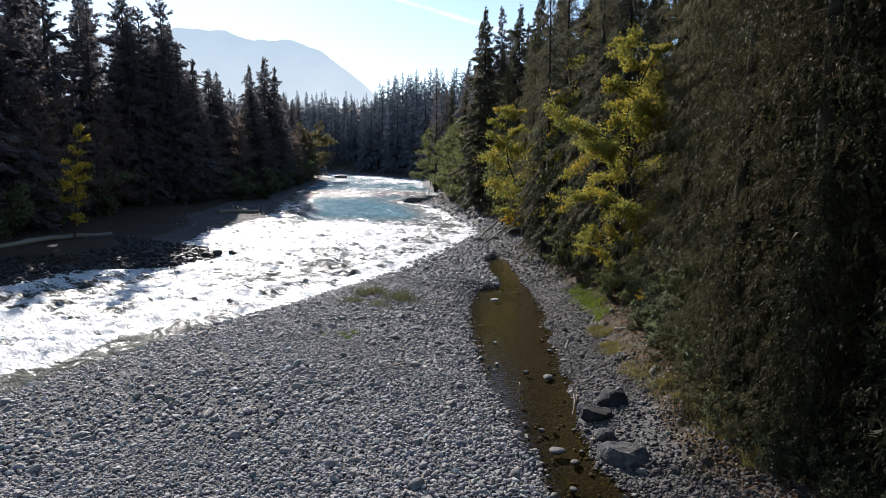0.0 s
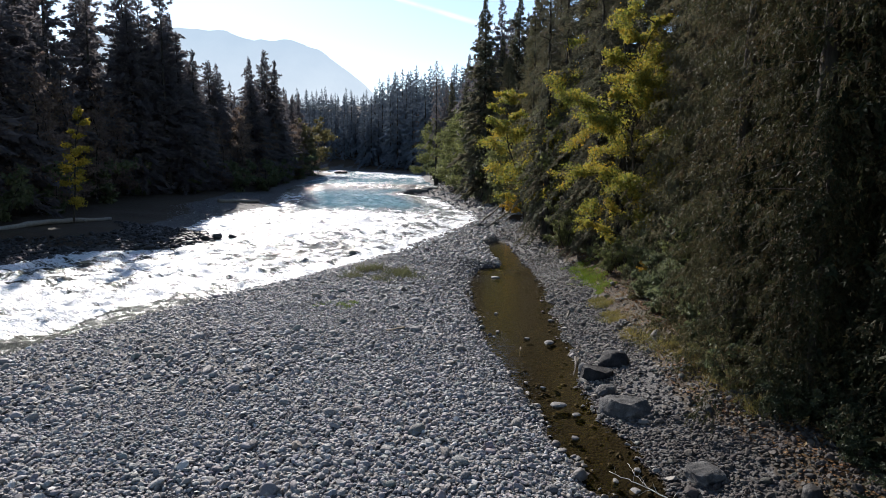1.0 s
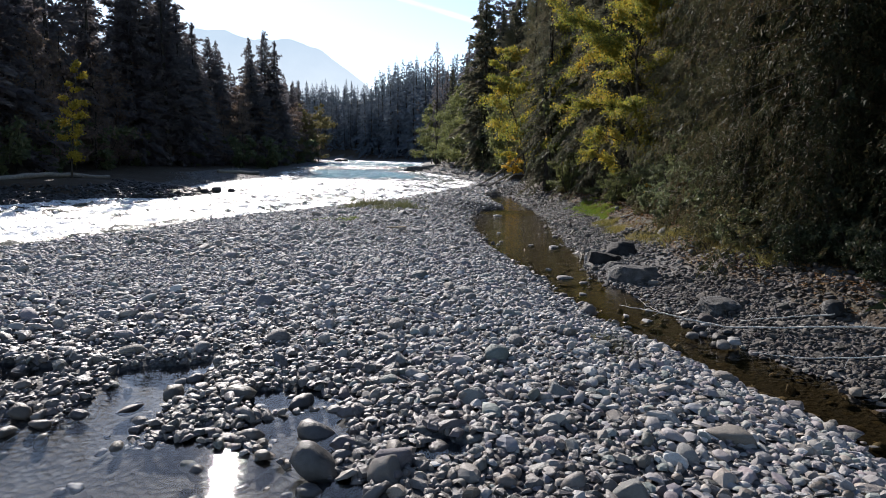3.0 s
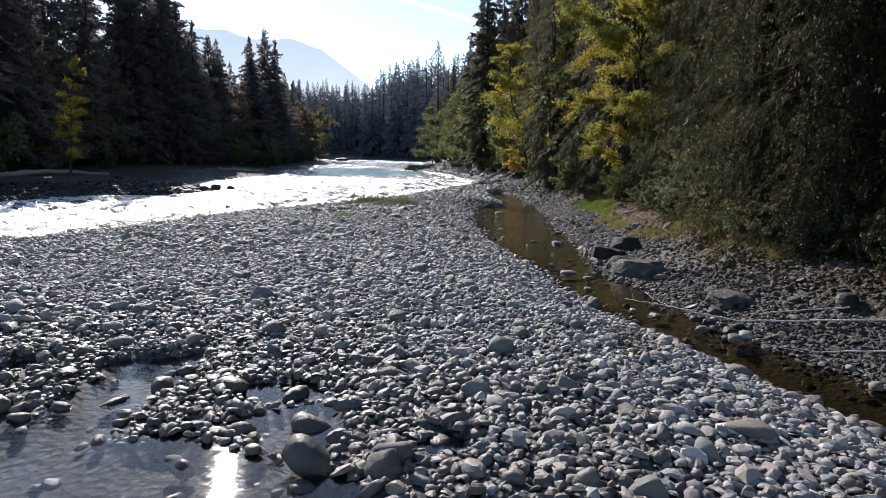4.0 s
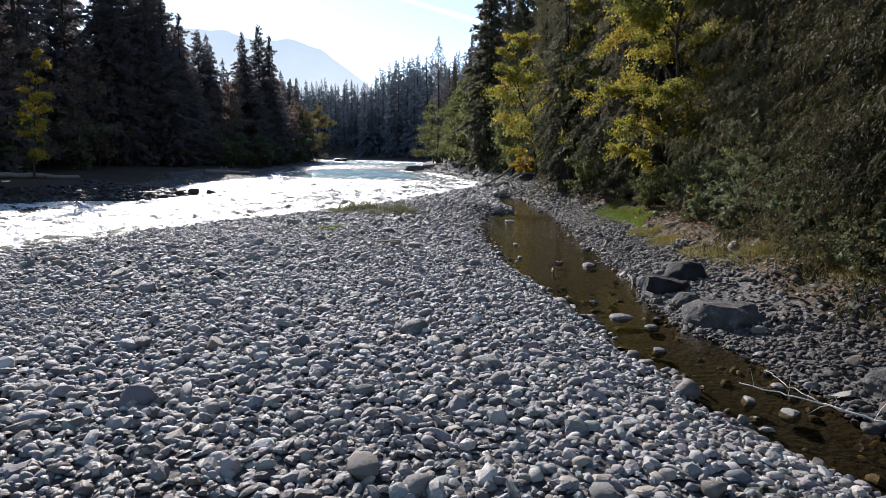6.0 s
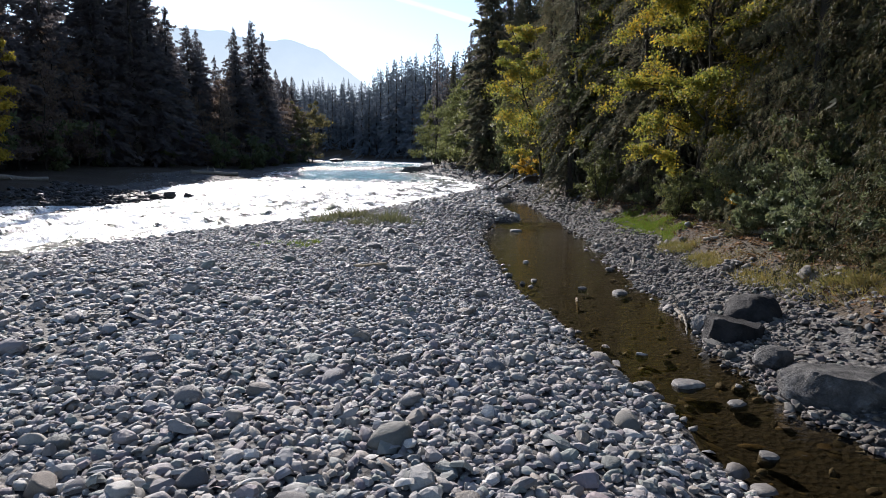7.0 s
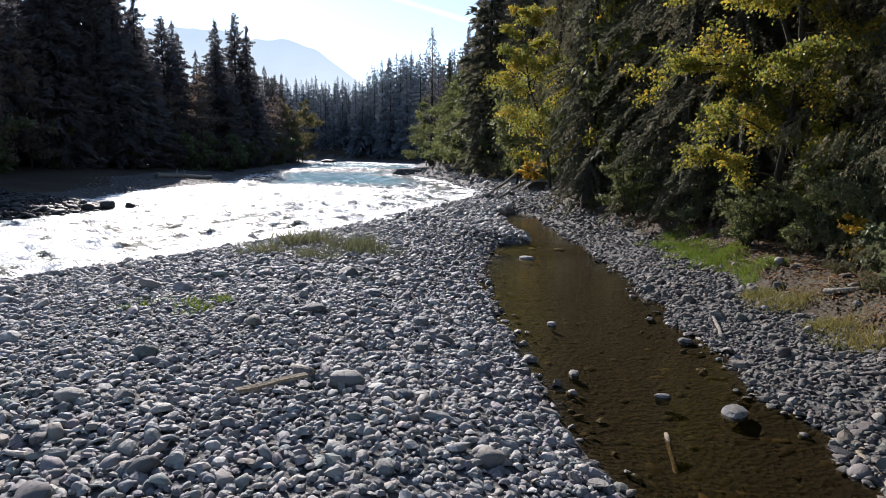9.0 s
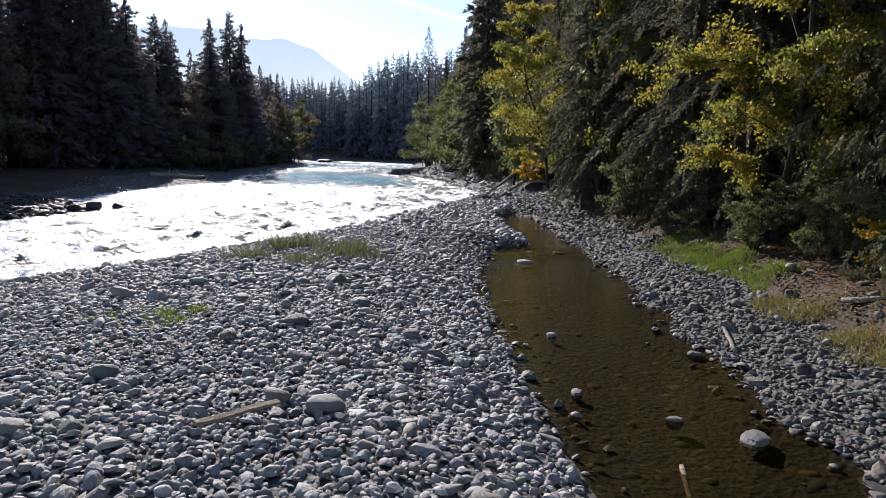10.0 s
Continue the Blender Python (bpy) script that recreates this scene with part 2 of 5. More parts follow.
M_GOLD = leaf_material("golden_leaves", [(0.30, 0.22, 0.03), (0.48, 0.32, 0.04), (0.50, 0.26, 0.04)], 0.5)
M_BARK = bark_material("bark", (0.022, 0.018, 0.015), (0.055, 0.046, 0.038))
M_PALE_WOOD = bark_material("bleached_wood", (0.36, 0.34, 0.31), (0.58, 0.55, 0.50), (14, 14, 2.0))
M_GREY_WOOD = bark_material("weathered_wood", (0.14, 0.125, 0.105), (0.28, 0.255, 0.22), (14, 14, 2.0))
M_BROWN_WOOD = bark_material("brown_wood", (0.17, 0.135, 0.095), (0.30, 0.25, 0.185), (3, 14, 14))
M_GRASS = grass_material("green_grass", [(0.06, 0.10, 0.012), (0.10, 0.17, 0.02), (0.19, 0.22, 0.035), (0.26, 0.22, 0.05)])
M_DRY_GRASS = grass_material("dry_grass", [(0.07, 0.08, 0.03), (0.13, 0.13, 0.04), (0.21, 0.18, 0.055), (0.26, 0.20, 0.07), (0.14, 0.10, 0.05)])
M_TUFT = grass_material("thin_grass", [(0.07, 0.08, 0.04), (0.105, 0.115, 0.055), (0.14, 0.14, 0.07), (0.16, 0.135, 0.08)])
# Shrub leaves near black: the forest's shade is put into their tone.
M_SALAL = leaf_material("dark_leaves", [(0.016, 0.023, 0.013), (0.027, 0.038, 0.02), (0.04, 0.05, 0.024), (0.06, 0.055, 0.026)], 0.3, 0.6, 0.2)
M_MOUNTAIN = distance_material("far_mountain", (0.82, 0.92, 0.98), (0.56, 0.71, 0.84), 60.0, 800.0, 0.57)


# ---- mesh helpers ----
rng = np.random.default_rng(7)


def lattice(ix, iy, seed):
    h = np.sin(ix * 127.1 + iy * 311.7 + seed * 74.7) * 43758.5453
    return h - np.floor(h)


def vnoise(x, y, seed=0):
    """Smooth value noise in 0 to 1."""
    x, y = np.asarray(x, float), np.asarray(y, float)
    ix, iy = np.floor(x), np.floor(y)
    fx, fy = x - ix, y - iy
    fx, fy = fx * fx * (3 - 2 * fx), fy * fy * (3 - 2 * fy)
    a, b = lattice(ix, iy, seed), lattice(ix + 1, iy, seed)
    c, d = lattice(ix, iy + 1, seed), lattice(ix + 1, iy + 1, seed)
    return (a * (1 - fx) + b * fx) * (1 - fy) + (c * (1 - fx) + d * fx) * fy


def fbm(x, y, octaves=4, seed=0):
    total, amp, norm = 0.0, 1.0, 0.0
    for o in range(octaves):
        total = total + amp * vnoise(x * 2 ** o, y * 2 ** o, seed + o)
        norm += amp
        amp *= 0.5
    return total / norm


def mesh_np(name, verts, faces, material, smooth=True, faceted=None):
    """A mesh from arrays: verts (n, 3), faces (m, k)."""
    verts, faces = np.asarray(verts, np.float32), np.asarray(faces, np.int32)
    me = bpy.data.meshes.new(name)
    m, k = faces.shape
    me.vertices.add(len(verts))
    me.vertices.foreach_set("co", verts.ravel())
    me.loops.add(m * k)
    me.loops.foreach_set("vertex_index", faces.ravel())
    me.polygons.add(m)
    me.polygons.foreach_set("loop_start", np.arange(0, m * k, k, dtype=np.int32))
    me.polygons.foreach_set("use_smooth", np.full(m, smooth) if faceted is None else ~faceted)
    me.update(calc_edges=True)
    me.validate()
    if material:
        me.materials.append(material)
    return me


def merge(pieces):
    """Joins (verts, faces) pairs."""
    vs, fs, n = [], [], 0
    for v, f in pieces:
        if len(v):
            vs.append(v)
            fs.append(np.asarray(f) + n)
            n += len(v)
    return np.concatenate(vs), np.concatenate(fs)


def part_mesh(name, me, parent, label=""):
    ob = new(name, me)
    ob.parent = parent
    return tagged(ob, label)


def part(name, bm, material, parent, label=""):
    me = bpy.data.meshes.new(name)
    bm.to_mesh(me)
    bm.free()
    me.materials.append(material)
    return part_mesh(name, me, parent, label)


def tube(points, radii, sides=8):
    """Quads round a line of points."""
    p, r = np.asarray(points, float), np.asarray(radii, float)
    n = len(p)
    way = np.gradient(p, axis=0)
    way /= np.linalg.norm(way, axis=1)[:, None] + 1e-9
    ref = np.where(np.abs(way[:, 2:3]) > 0.9, np.array([[1.0, 0, 0]]), np.array([[0, 0, 1.0]]))
    u = np.cross(way, ref)
    u /= np.linalg.norm(u, axis=1)[:, None] + 1e-9
    w = np.cross(way, u)
    a = np.linspace(0, 2 * np.pi, sides, endpoint=False)
    v = p[:, None] + r[:, None, None] * (np.cos(a)[None, :, None] * u[:, None] + np.sin(a)[None, :, None] * w[:, None])
    i, j = np.meshgrid(np.arange(n - 1), np.arange(sides), indexing="ij")
    q = np.stack([i * sides + j, i * sides + (j + 1) % sides, (i + 1) * sides + (j + 1) % sides, (i + 1) * sides + j], -1)
    return v.reshape(-1, 3), q.reshape(-1, 4)


def unit(v):
    return v / (np.linalg.norm(v, axis=-1, keepdims=True) + 1e-9)


def blades(base, way, length, width, normal, belly=0.45):
    """Kite-shaped leaves: base points, ways, lengths, widths and rough normals."""
    way = unit(way)
    side = unit(np.cross(way, normal))
    L, W = np.asarray(length)[:, None], np.asarray(width)[:, None]
    up = unit(np.cross(side, way))
    v = np.stack([base, base + way * L * belly + side * W * 0.5 + up * W * 0.12, base + way * L, base + way * L * belly - side * W * 0.5 + up * W * 0.12], 1)
    n = len(base)
    return v.reshape(-1, 3), np.arange(4 * n).reshape(n, 4)


def darts(base, way, length, width, normal):
    """Three-cornered sprays: broad at the base, pointed at the tip."""
    way = unit(way)
    side = unit(np.cross(way, normal))
    L, W = np.asarray(length)[:, None], np.asarray(width)[:, None]
    v = np.stack([base + side * W * 0.5, base + way * L, base - side * W * 0.5], 1)
    n = len(base)
    return v.reshape(-1, 3), np.arange(3 * n).reshape(n, 3)


# ---- the lie of the land ----
YL = [-40, 5, 6.4, 7.7, 8.5, 9.9, 11.8, 13.7, 14.8, 16.9, 18.7, 21.1, 23, 25.5, 29.6, 33, 35, 35.9, 37.1, 40, 44.3, 45.6, 49, 52]
XL = [9, 5.4, 4.9, 4.6, 4.4, 3.9, 3.2, 2.85, 2.7, 2.35, 2.15, 1.6, 1.5, 1.3, 0.9, 1.3, 1.8, 3.1, 3.2, 2.75, 2.65, 3.3, 3.4, 3.4]
YR = [-40, 5, 8, 10.2, 11.1, 13.7, 14.8, 17, 18, 20, 22, 25.3, 28.2, 31.3, 33, 35.3, 38.7, 44.5, 45.8, 49, 52]
XR = [12, 6.3, 5.8, 5.1, 4.75, 4.6, 4.2, 4.1, 4.25, 4.55, 4.45, 4.6, 4.9, 5.0, 4.95, 4.7, 4.4, 4.1, 3.5, 3.6, 3.6]
YW = [-60, 0, 10, 18.3, 20.5, 22, 24.3, 27, 30, 33.6, 39.4, 45.6, 53, 60, 66, 71.9, 80, 86.5, 91, 94, 100, 108, 120, 135, 168, 180, 204, 225, 250]
XW = [-46, -23, -17.5, -13.8, -13.1, -12.2, -11.4, -10, -8.1, -6.2, -3.5, -1.6, 1.0, 2.1, 1.0, -0.2, -2.2, -3.7, -7.0, -7.0, -3.6, -3.8, -5.5, -8, -11, -20, -40, -80, -190]
YF = [-60, 0, 20, 33, 37.8, 39.2, 43.6, 47, 50, 57.2, 69.7, 80, 88.6, 105, 121.7, 150, 172, 182, 190, 198, 215]
XF = [-52, -31, -26, -24.5, -22.5, -18.2, -16.4, -19, -21.5, -22.3, -21, -22.5, -24.8, -28, -30, -33, -34, -42, -60, -95, -260]


def river_level(y):
    return 0.12 + 0.0155 * np.clip(np.asarray(y, float) - 20, -6, 260)


def stream_level(y):
    y = np.asarray(y, float)
    return 0.15 * step(33.6, 35.2, y) + 0.25 * step(35.2, 44.0, y)


def step(a, b, v):
    t = np.clip((v - a) / (b - a), 0, 1)
    return t * t * (3 - 2 * t)


def hollow(x, y):
    """The low part of the bar, near the level of the ground water."""
    return np.exp(-(((x + 2.8) / 4.8) ** 2 + ((y - 5.0) / 4.3) ** 2) ** 1.5)


def ragged(x, y, seed):
    """How far the stream's edge wanders from its line."""
    return ((vnoise(x * 0.9, y * 0.9, seed) - 0.5) * 0.28 + (vnoise(x * 2.6, y * 2.6, seed + 1) - 0.5) * 0.26) * step(34, 30, y)


def stream_edges(x, y):
    return np.interp(y, YL, XL) + ragged(x, y, 71), np.interp(y, YR, XR) + ragged(x, y, 74)


PONDS = ((-4.1, 4.4, 2.6, 2.0), (-2.75, 7.0, 0.42, 1.3), (-4.9, 7.6, 0.9, 0.4), (-0.85, 6.2, 0.32, 0.75), (-0.5, 5.2, 0.6, 0.32), (-1.7, 5.4, 0.6, 0.35), (0.7, 5.9, 0.35, 0.2), (-1.9, 4.5, 1.3, 0.75), (-1.25, 7.15, 0.38, 0.25))


def puddle_shape(x, y):
    """1 in the pools of standing water, 0 outside."""
    wx = x + (fbm(x * 1.1, y * 1.1, 2, 14) - 0.5) * 0.9
    wy = y + (fbm(x * 1.1, y * 1.1, 2, 15) - 0.5) * 0.9
    out = 0.0
    for cx, cy, rx, ry in PONDS:
        out = np.maximum(out, 1 - step(0.75, 1.2, np.sqrt(((wx - cx) / rx) ** 2 + ((wy - cy) / ry) ** 2)))
    return out


def land(x, y):
    """Height of the ground, before stones."""
    x, y = np.asarray(x, float), np.asarray(y, float)
    xl, xr = stream_edges(x, y)
    xw, xf = np.interp(y, YW, XW), np.interp(y, YF, XF)
    zr = river_level(y)
    past = step(43, 51, y)
    xl = np.where(y > 52, xw + 1.4, xl)
    xr = np.where(y > 52, xw + 1.6, xr)
    # bar
    d1, d2 = np.maximum(xl - x, 0), np.maximum(x - xw, 0)
    lift = 0.86 + 0.14 * step(12, 26, y)
    up = stream_level(y)
    hs = up + (0.74 - up * 0.6) * lift * (1 - np.exp(-d1 / 1.8)) * (1 - past) + past * 9
    hr = zr - 0.03 + (0.62 - 0.40 * step(33, 41, y)) * (1 - np.exp(-d2 * 0.8 / 2.2))
    soft = 0.12
    bar = -soft * np.log(np.exp(-hs / soft) + np.exp(-hr / soft))
    bar = bar + (fbm(x * 0.35, y * 0.35, 3, 3) - 0.5) * 0.16 * step(0.2, 2.0, np.minimum(d1 + 9 * past, d2))
    dip = hollow(x, y)
    bar = bar * (1 - dip) + dip * (0.42 + (fbm(x * 1.3, y * 1.3, 3, 8) - 0.5) * 0.26)
    pool = puddle_shape(x, y)
    bar = bar * (1 - pool) + pool * (0.30 + (fbm(x * 0.9, y * 0.9, 2, 18) - 0.5) * 0.1)
    # stream bed
    u = np.clip((x - xl) / np.maximum(xr - xl, 0.05), 0, 1)
    bed = (up - (0.17 - 0.1 * up) * np.sin(np.pi * u) ** 0.95) * (1 - past) + past * (zr + 0.35)
    # bank on the forest's side
    d3 = np.maximum(x - xr, 0)
    base = past * (zr + 0.25) + up * (1 - past)
    bank = base + 0.17 * np.minimum(d3, 2.6) + 0.42 * step(1.9, 3.1, d3 + (fbm(x * 0.8, y * 0.8, 2, 5) - 0.5) * 0.9)
    bank = bank + 0.10 * np.clip(d3 - 3, 0, 8) + 0.08 * np.clip(d3 - 11, 0, 40) + (fbm(x * 0.6, y * 0.6, 3, 6) - 0.5) * 0.3 * step(2, 4, d3)
    # river bed and far bank
    w = np.clip((x - xf) / np.maximum(xw - xf, 0.1), 0, 1)
    river = zr - 0.9 * np.sin(np.pi * w) ** 0.6
    d4 = np.maximum(xf - x, 0)
    left = zr - 0.03 + 0.11 * np.minimum(d4, 9) + 0.05 * np.clip(d4 - 9, 0, 10) + 0.05 * np.clip(d4 - 19, 0, 60) + (fbm(x * 0.5, y * 0.5, 3, 9) - 0.5) * 0.3 * step(0.5, 4, d4)
    h = np.where(x < xf, left, np.where(x < xw, river, np.where(x < xl, bar, np.where(x < xr, bed, bank))))
    # the wooded rise where the river turns away
    rise = 0.14 * np.clip(y - 200 + 0.25 * (x + 40), 0, 300)
    return np.where((x < xf) | (x > xr), h + rise, h)


def axis(stops):
    """Grid lines: (start, step) pairs, the last pair the end."""
    out = []
    for (a, s), (b, _) in zip(stops, stops[1:]):
        out.append(np.arange(a, b - 1e-6, s))
    return np.concatenate(out + [[stops[-1][0]]])


def sheet(xs, ys, z):
    X, Y = np.meshgrid(xs, ys)
    nx, ny = len(xs), len(ys)
    i, j = np.meshgrid(np.arange(ny - 1), np.arange(nx - 1), indexing="ij")
    a = i * nx + j
    return np.stack([X, Y, z], -1).reshape(-1, 3), np.stack([a, a + 1, a + nx + 1, a + nx], -1).reshape(-1, 4)


def attribute(me, name, values):
    at = me.attributes.new(name, "FLOAT", "POINT")
    at.data.foreach_set("value", np.asarray(values, np.float32).ravel())


gx = axis([(-4500, 600), (-900, 120), (-300, 25), (-100, 5), (-45, 1.2), (-16, 0.4), (-8, 0.16), (2, 0.2), (7, 0.4), (12, 0.8), (30, 4), (70, 20), (310, 150), (1060, 700), (4560, 1)])
gy = axis([(-4500, 700), (-1000, 150), (-250, 25), (-50, 5), (-10, 0.8), (1.6, 0.16), (9.6, 0.38), (54, 1.0), (130, 3), (260, 15), (500, 100), (1400, 620), (4500, 1)])
GX, GY = np.meshgrid(gx, gy)
GZ = land(GX, GY)
v, f = sheet(gx, gy, GZ)
me = mesh_np("ground", v, f, M_GROUND)
xl_, xr_ = np.interp(GY, YL, XL), np.interp(GY, YR, XR)
xw_, xf_ = np.interp(GY, YW, XW), np.interp(GY, YF, XF)
shore = np.where(GY > 52, xw_ + 1.6, xr_)
gravel = 1 - step(1.5, 2.5, GX - shore)
gravel = np.minimum(gravel, 1 - step(2.0, 4.5, xf_ - GX - 4.0 * step(58, 66, GY) * step(92, 80, GY)))
attribute(me, "gravel", gravel)
attribute(me, "bed", step(0.02, -0.03, GZ - stream_level(GY)) * (GX > xl_ - 0.4) * (GX < xr_ + 0.4) * (GY < 50) + 0.6 * step(0.44, 0.34, GZ) * step(0.1, 0.3, hollow(GX, GY)))
ground = tagged(new("ground", me), "grey cobble bar and dark forest floor along the river", "ground", kind="structure")

# river surface
ry = axis([(-60, 2.0), (8, 0.5), (18, 0.16), (62, 0.4), (125, 1.0), (255, 1)])
ru = np.linspace(-0.06, 1.05, 105)
RU, RY = np.meshgrid(ru, ry)
xf_, xw_ = np.interp(RY, YF, XF), np.interp(RY, YW, XW)
RX = xf_ + (xw_ - xf_) * RU
# the flow's own coordinates: across and along
along = RY + 0.35 * (RX + 12)
pool = step(62, 74, RY) * step(112, 90, RY) * step(0.08, 0.3, RU) * step(0.95, 0.7, RU)
rapid = 0.80 - 0.22 * step(58, 75, RY) - 0.38 * pool + 0.10 * step(120, 150, RY)
rapid = rapid - 0.55 * step(0.84, 0.95, RU) * step(32, 22, RY) + 0.15 * step(0.9, 0.98, RU)
rapid = rapid + (fbm(RX * 0.12, RY * 0.05, 3, 51) - 0.5) * 0.5
swell = (fbm(RX * 0.55, along * 0.42, 3, 21) - 0.5) * 0.45 + (np.abs(fbm(RX * 0.8, along * 0.75, 3, 31) - 0.5) * -2 + 0.3) * 0.36 + (fbm(RX * 2.4, along * 2.2, 2, 61) - 0.5) * 0.30
calm = step(-0.02, 0.10, RU) * step(1.03, 0.92, RU)
RZ = river_level(RY) + 0.03 + swell * (0.45 + 0.55 * rapid) * (0.25 + 0.75 * calm)
n_u, n_y = len(ru), len(ry)
i, j = np.meshgrid(np.arange(n_y - 1), np.arange(n_u - 1), indexing="ij")
a = i * n_u + j
f = np.stack([a, a + 1, a + n_u + 1, a + n_u], -1).reshape(-1, 4)
me = mesh_np("river", np.stack([RX, RY, RZ], -1).reshape(-1, 3), f, M_RIVER)
attribute(me, "rapid", rapid)
attribute(me, "pool", np.maximum(pool, step(112, 125, RY) * 0.8))
uvl = me.uv_layers.new(name="flow")
flow = np.stack([RX.ravel(), along.ravel()], -1)
loops = np.empty(len(me.loops), np.int32)
me.loops.foreach_get("vertex_index", loops)
uvl.data.foreach_set("uv", flow[loops].astype(np.float32).ravel())
tagged(new("river", me), "fast teal river with white rapids glinting in the sun", "river", kind="structure")

# side stream and puddle
sy = axis([(-40, 2.0), (4, 0.5), (51, 1)])
su = np.linspace(-0.35, 1.35, 14)
SU, SY = np.meshgrid(su, sy)
sxl, sxr = np.interp(SY, YL, XL), np.interp(SY, YR, XR)
SX = sxl + (sxr - sxl) * SU
n_u, n_y = len(su), len(sy)
i, j = np.meshgrid(np.arange(n_y - 1), np.arange(n_u - 1), indexing="ij")
a = i * n_u + j
f = np.stack([a, a + 1, a + n_u + 1, a + n_u], -1).reshape(-1, 4)
me = mesh_np("stream", np.stack([SX, SY, stream_level(SY)], -1).reshape(-1, 3), f, M_STREAM)
stream = tagged(new("stream", me), "shallow clear side stream over a brown stony bed", "stream", kind="structure")
stream.visible_shadow = False
v, f = sheet(np.linspace(-8.5, 3.0, 12), np.linspace(0.5, 9.6, 10), np.full((10, 12), 0.415))
puddle = tagged(new("puddle", mesh_np("puddle", v, f, M_PUDDLE)), "shallow still puddle lying between the cobbles", "puddle", kind="structure")
puddle.visible_shadow = False

# mountain beyond the valley
mx = np.linspace(-3520, 480, 161)
crest = np.interp(mx + 62, [-3600, -2700, -2300, -1810, -1510, -1310, -1050, -860, -640, -560, -480, -200, 400], [660, 830, 930, 965, 945, 880, 880, 800, 620, 540, 470, 300, 130])
crest = crest + (fbm(mx * 0.012, mx * 0, 4, 4) - 0.5) * 34
my = np.linspace(3500, 4300, 33)
MX, MY = np.meshgrid(mx, my)
ridge = np.clip((MY - 3500) / 620, 0, 1) ** 0.8
MZ = (crest[None] + 20) * ridge * (0.9 + 0.2 * fbm(MX * 0.004, MY * 0.004, 4, 2) * (1 - ridge)) - 20
v, f = sheet(mx, my, MZ)
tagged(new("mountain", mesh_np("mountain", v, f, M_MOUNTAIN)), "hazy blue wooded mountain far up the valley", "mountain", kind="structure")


# contrail high over the valley, its sunlit white given as emission
k = Nodes("contrail")
em = k.add("Emission", Strength=1.0, Color=(0.93, 0.98, 1.0, 1))
clear = k.add("BsdfTransparent")
sep = k.add("SeparateXYZ")
k.link(k.coords(which="UV"), sep.inputs[0])
edge = k.math("SUBTRACT", 1.0, k.math("MULTIPLY", k.math("ABSOLUTE", k.math("SUBTRACT", sep.outputs["Y"], 0.5)), 2.0))
thick = k.math("MULTIPLY", k.math("MULTIPLY", edge, k.grey(k.noise(k.coords((1, 1, 1)), 0.004, 5.0), 0.2, 0.7)), 0.5)
mx_ = k.add("MixShader")
k.link(thick, mx_.inputs[0])
k.link(clear.outputs[0], mx_.inputs[1])
k.link(em.outputs[0], mx_.inputs[2])
k.link(mx_.outputs[0], k.out.inputs["Surface"])
u = np.linspace(0, 1, 25)
cx, cz = -900 + 1500 * u, 1250 - 430 * u
v = np.concatenate([np.column_stack([cx, np.full(25, 4400), cz + 16 + 14 * u]), np.column_stack([cx, np.full(25, 4400), cz - 16 - 14 * u])])
f = np.stack([np.arange(24), np.arange(24) + 25, np.arange(24) + 26, np.arange(24) + 1], -1)
me = mesh_np("contrail", v, f, k.m)
uvl = me.uv_layers.new(name="UVMap")
for lp, d in zip(me.loops, uvl.data):
    d.uv = (u[lp.vertex_index % 25], 1.0 if lp.vertex_index < 25 else 0.0)
trail = tagged(new("contrail", me), "thin white vapour trail across the pale sky", "cloud", kind="structure")


# ---- stones ----
def dome(seed, sides=8, tiers=((-0.5, 0.84), (0.05, 1.0), (0.52, 0.86), (0.84, 0.52)), peak=0.98):
    """A water-worn stone, open below: unit size, z up."""
    g = np.random.default_rng(seed)
    a = np.linspace(0, 2 * np.pi, sides, endpoint=False) + g.uniform(-0.15, 0.15, sides)
    wob = 1 + 0.16 * np.cos(a * 2 + g.uniform(0, 6)) + 0.10 * np.cos(a * 3 + g.uniform(0, 6)) + g.uniform(-0.06, 0.06, sides)
    slant = g.uniform(-0.24, 0.24, 2)
    drift = g.uniform(-0.14, 0.14, 2)
    vs = []
    for z, r in tiers:
        rr = r * wob * g.uniform(0.87, 1.10, sides)
        x, y = rr * np.cos(a) + drift[0] * max(z, 0), rr * np.sin(a) + drift[1] * max(z, 0)
        vs.append(np.stack([x, y, z + slant[0] * x + slant[1] * y + g.uniform(-0.10, 0.10, sides)], -1))
    vs.append(np.array([[g.uniform(-0.1, 0.1) + drift[0], g.uniform(-0.1, 0.1) + drift[1], peak]]))
    # broken faces
    p = np.concatenate(vs)
    for _ in range(4):
        c = unit(np.append(g.normal(size=2), abs(g.normal()) * 0.8))
        p = p - np.maximum(p @ c - g.uniform(0.5, 0.8), 0)[:, None] * c * 0.9
    fs = []
    n = len(tiers)
    for k in range(n - 1):
        for i in range(sides):
            j = (i + 1) % sides
            fs += [(k * sides + i, k * sides + j, k * sides + sides + j), (k * sides + i, k * sides + sides + j, k * sides + sides + i)]
    fs += [((n - 1) * sides + i, (n - 1) * sides + (i + 1) % sides, n * sides) for i in range(sides)]
    return p, np.array(fs)


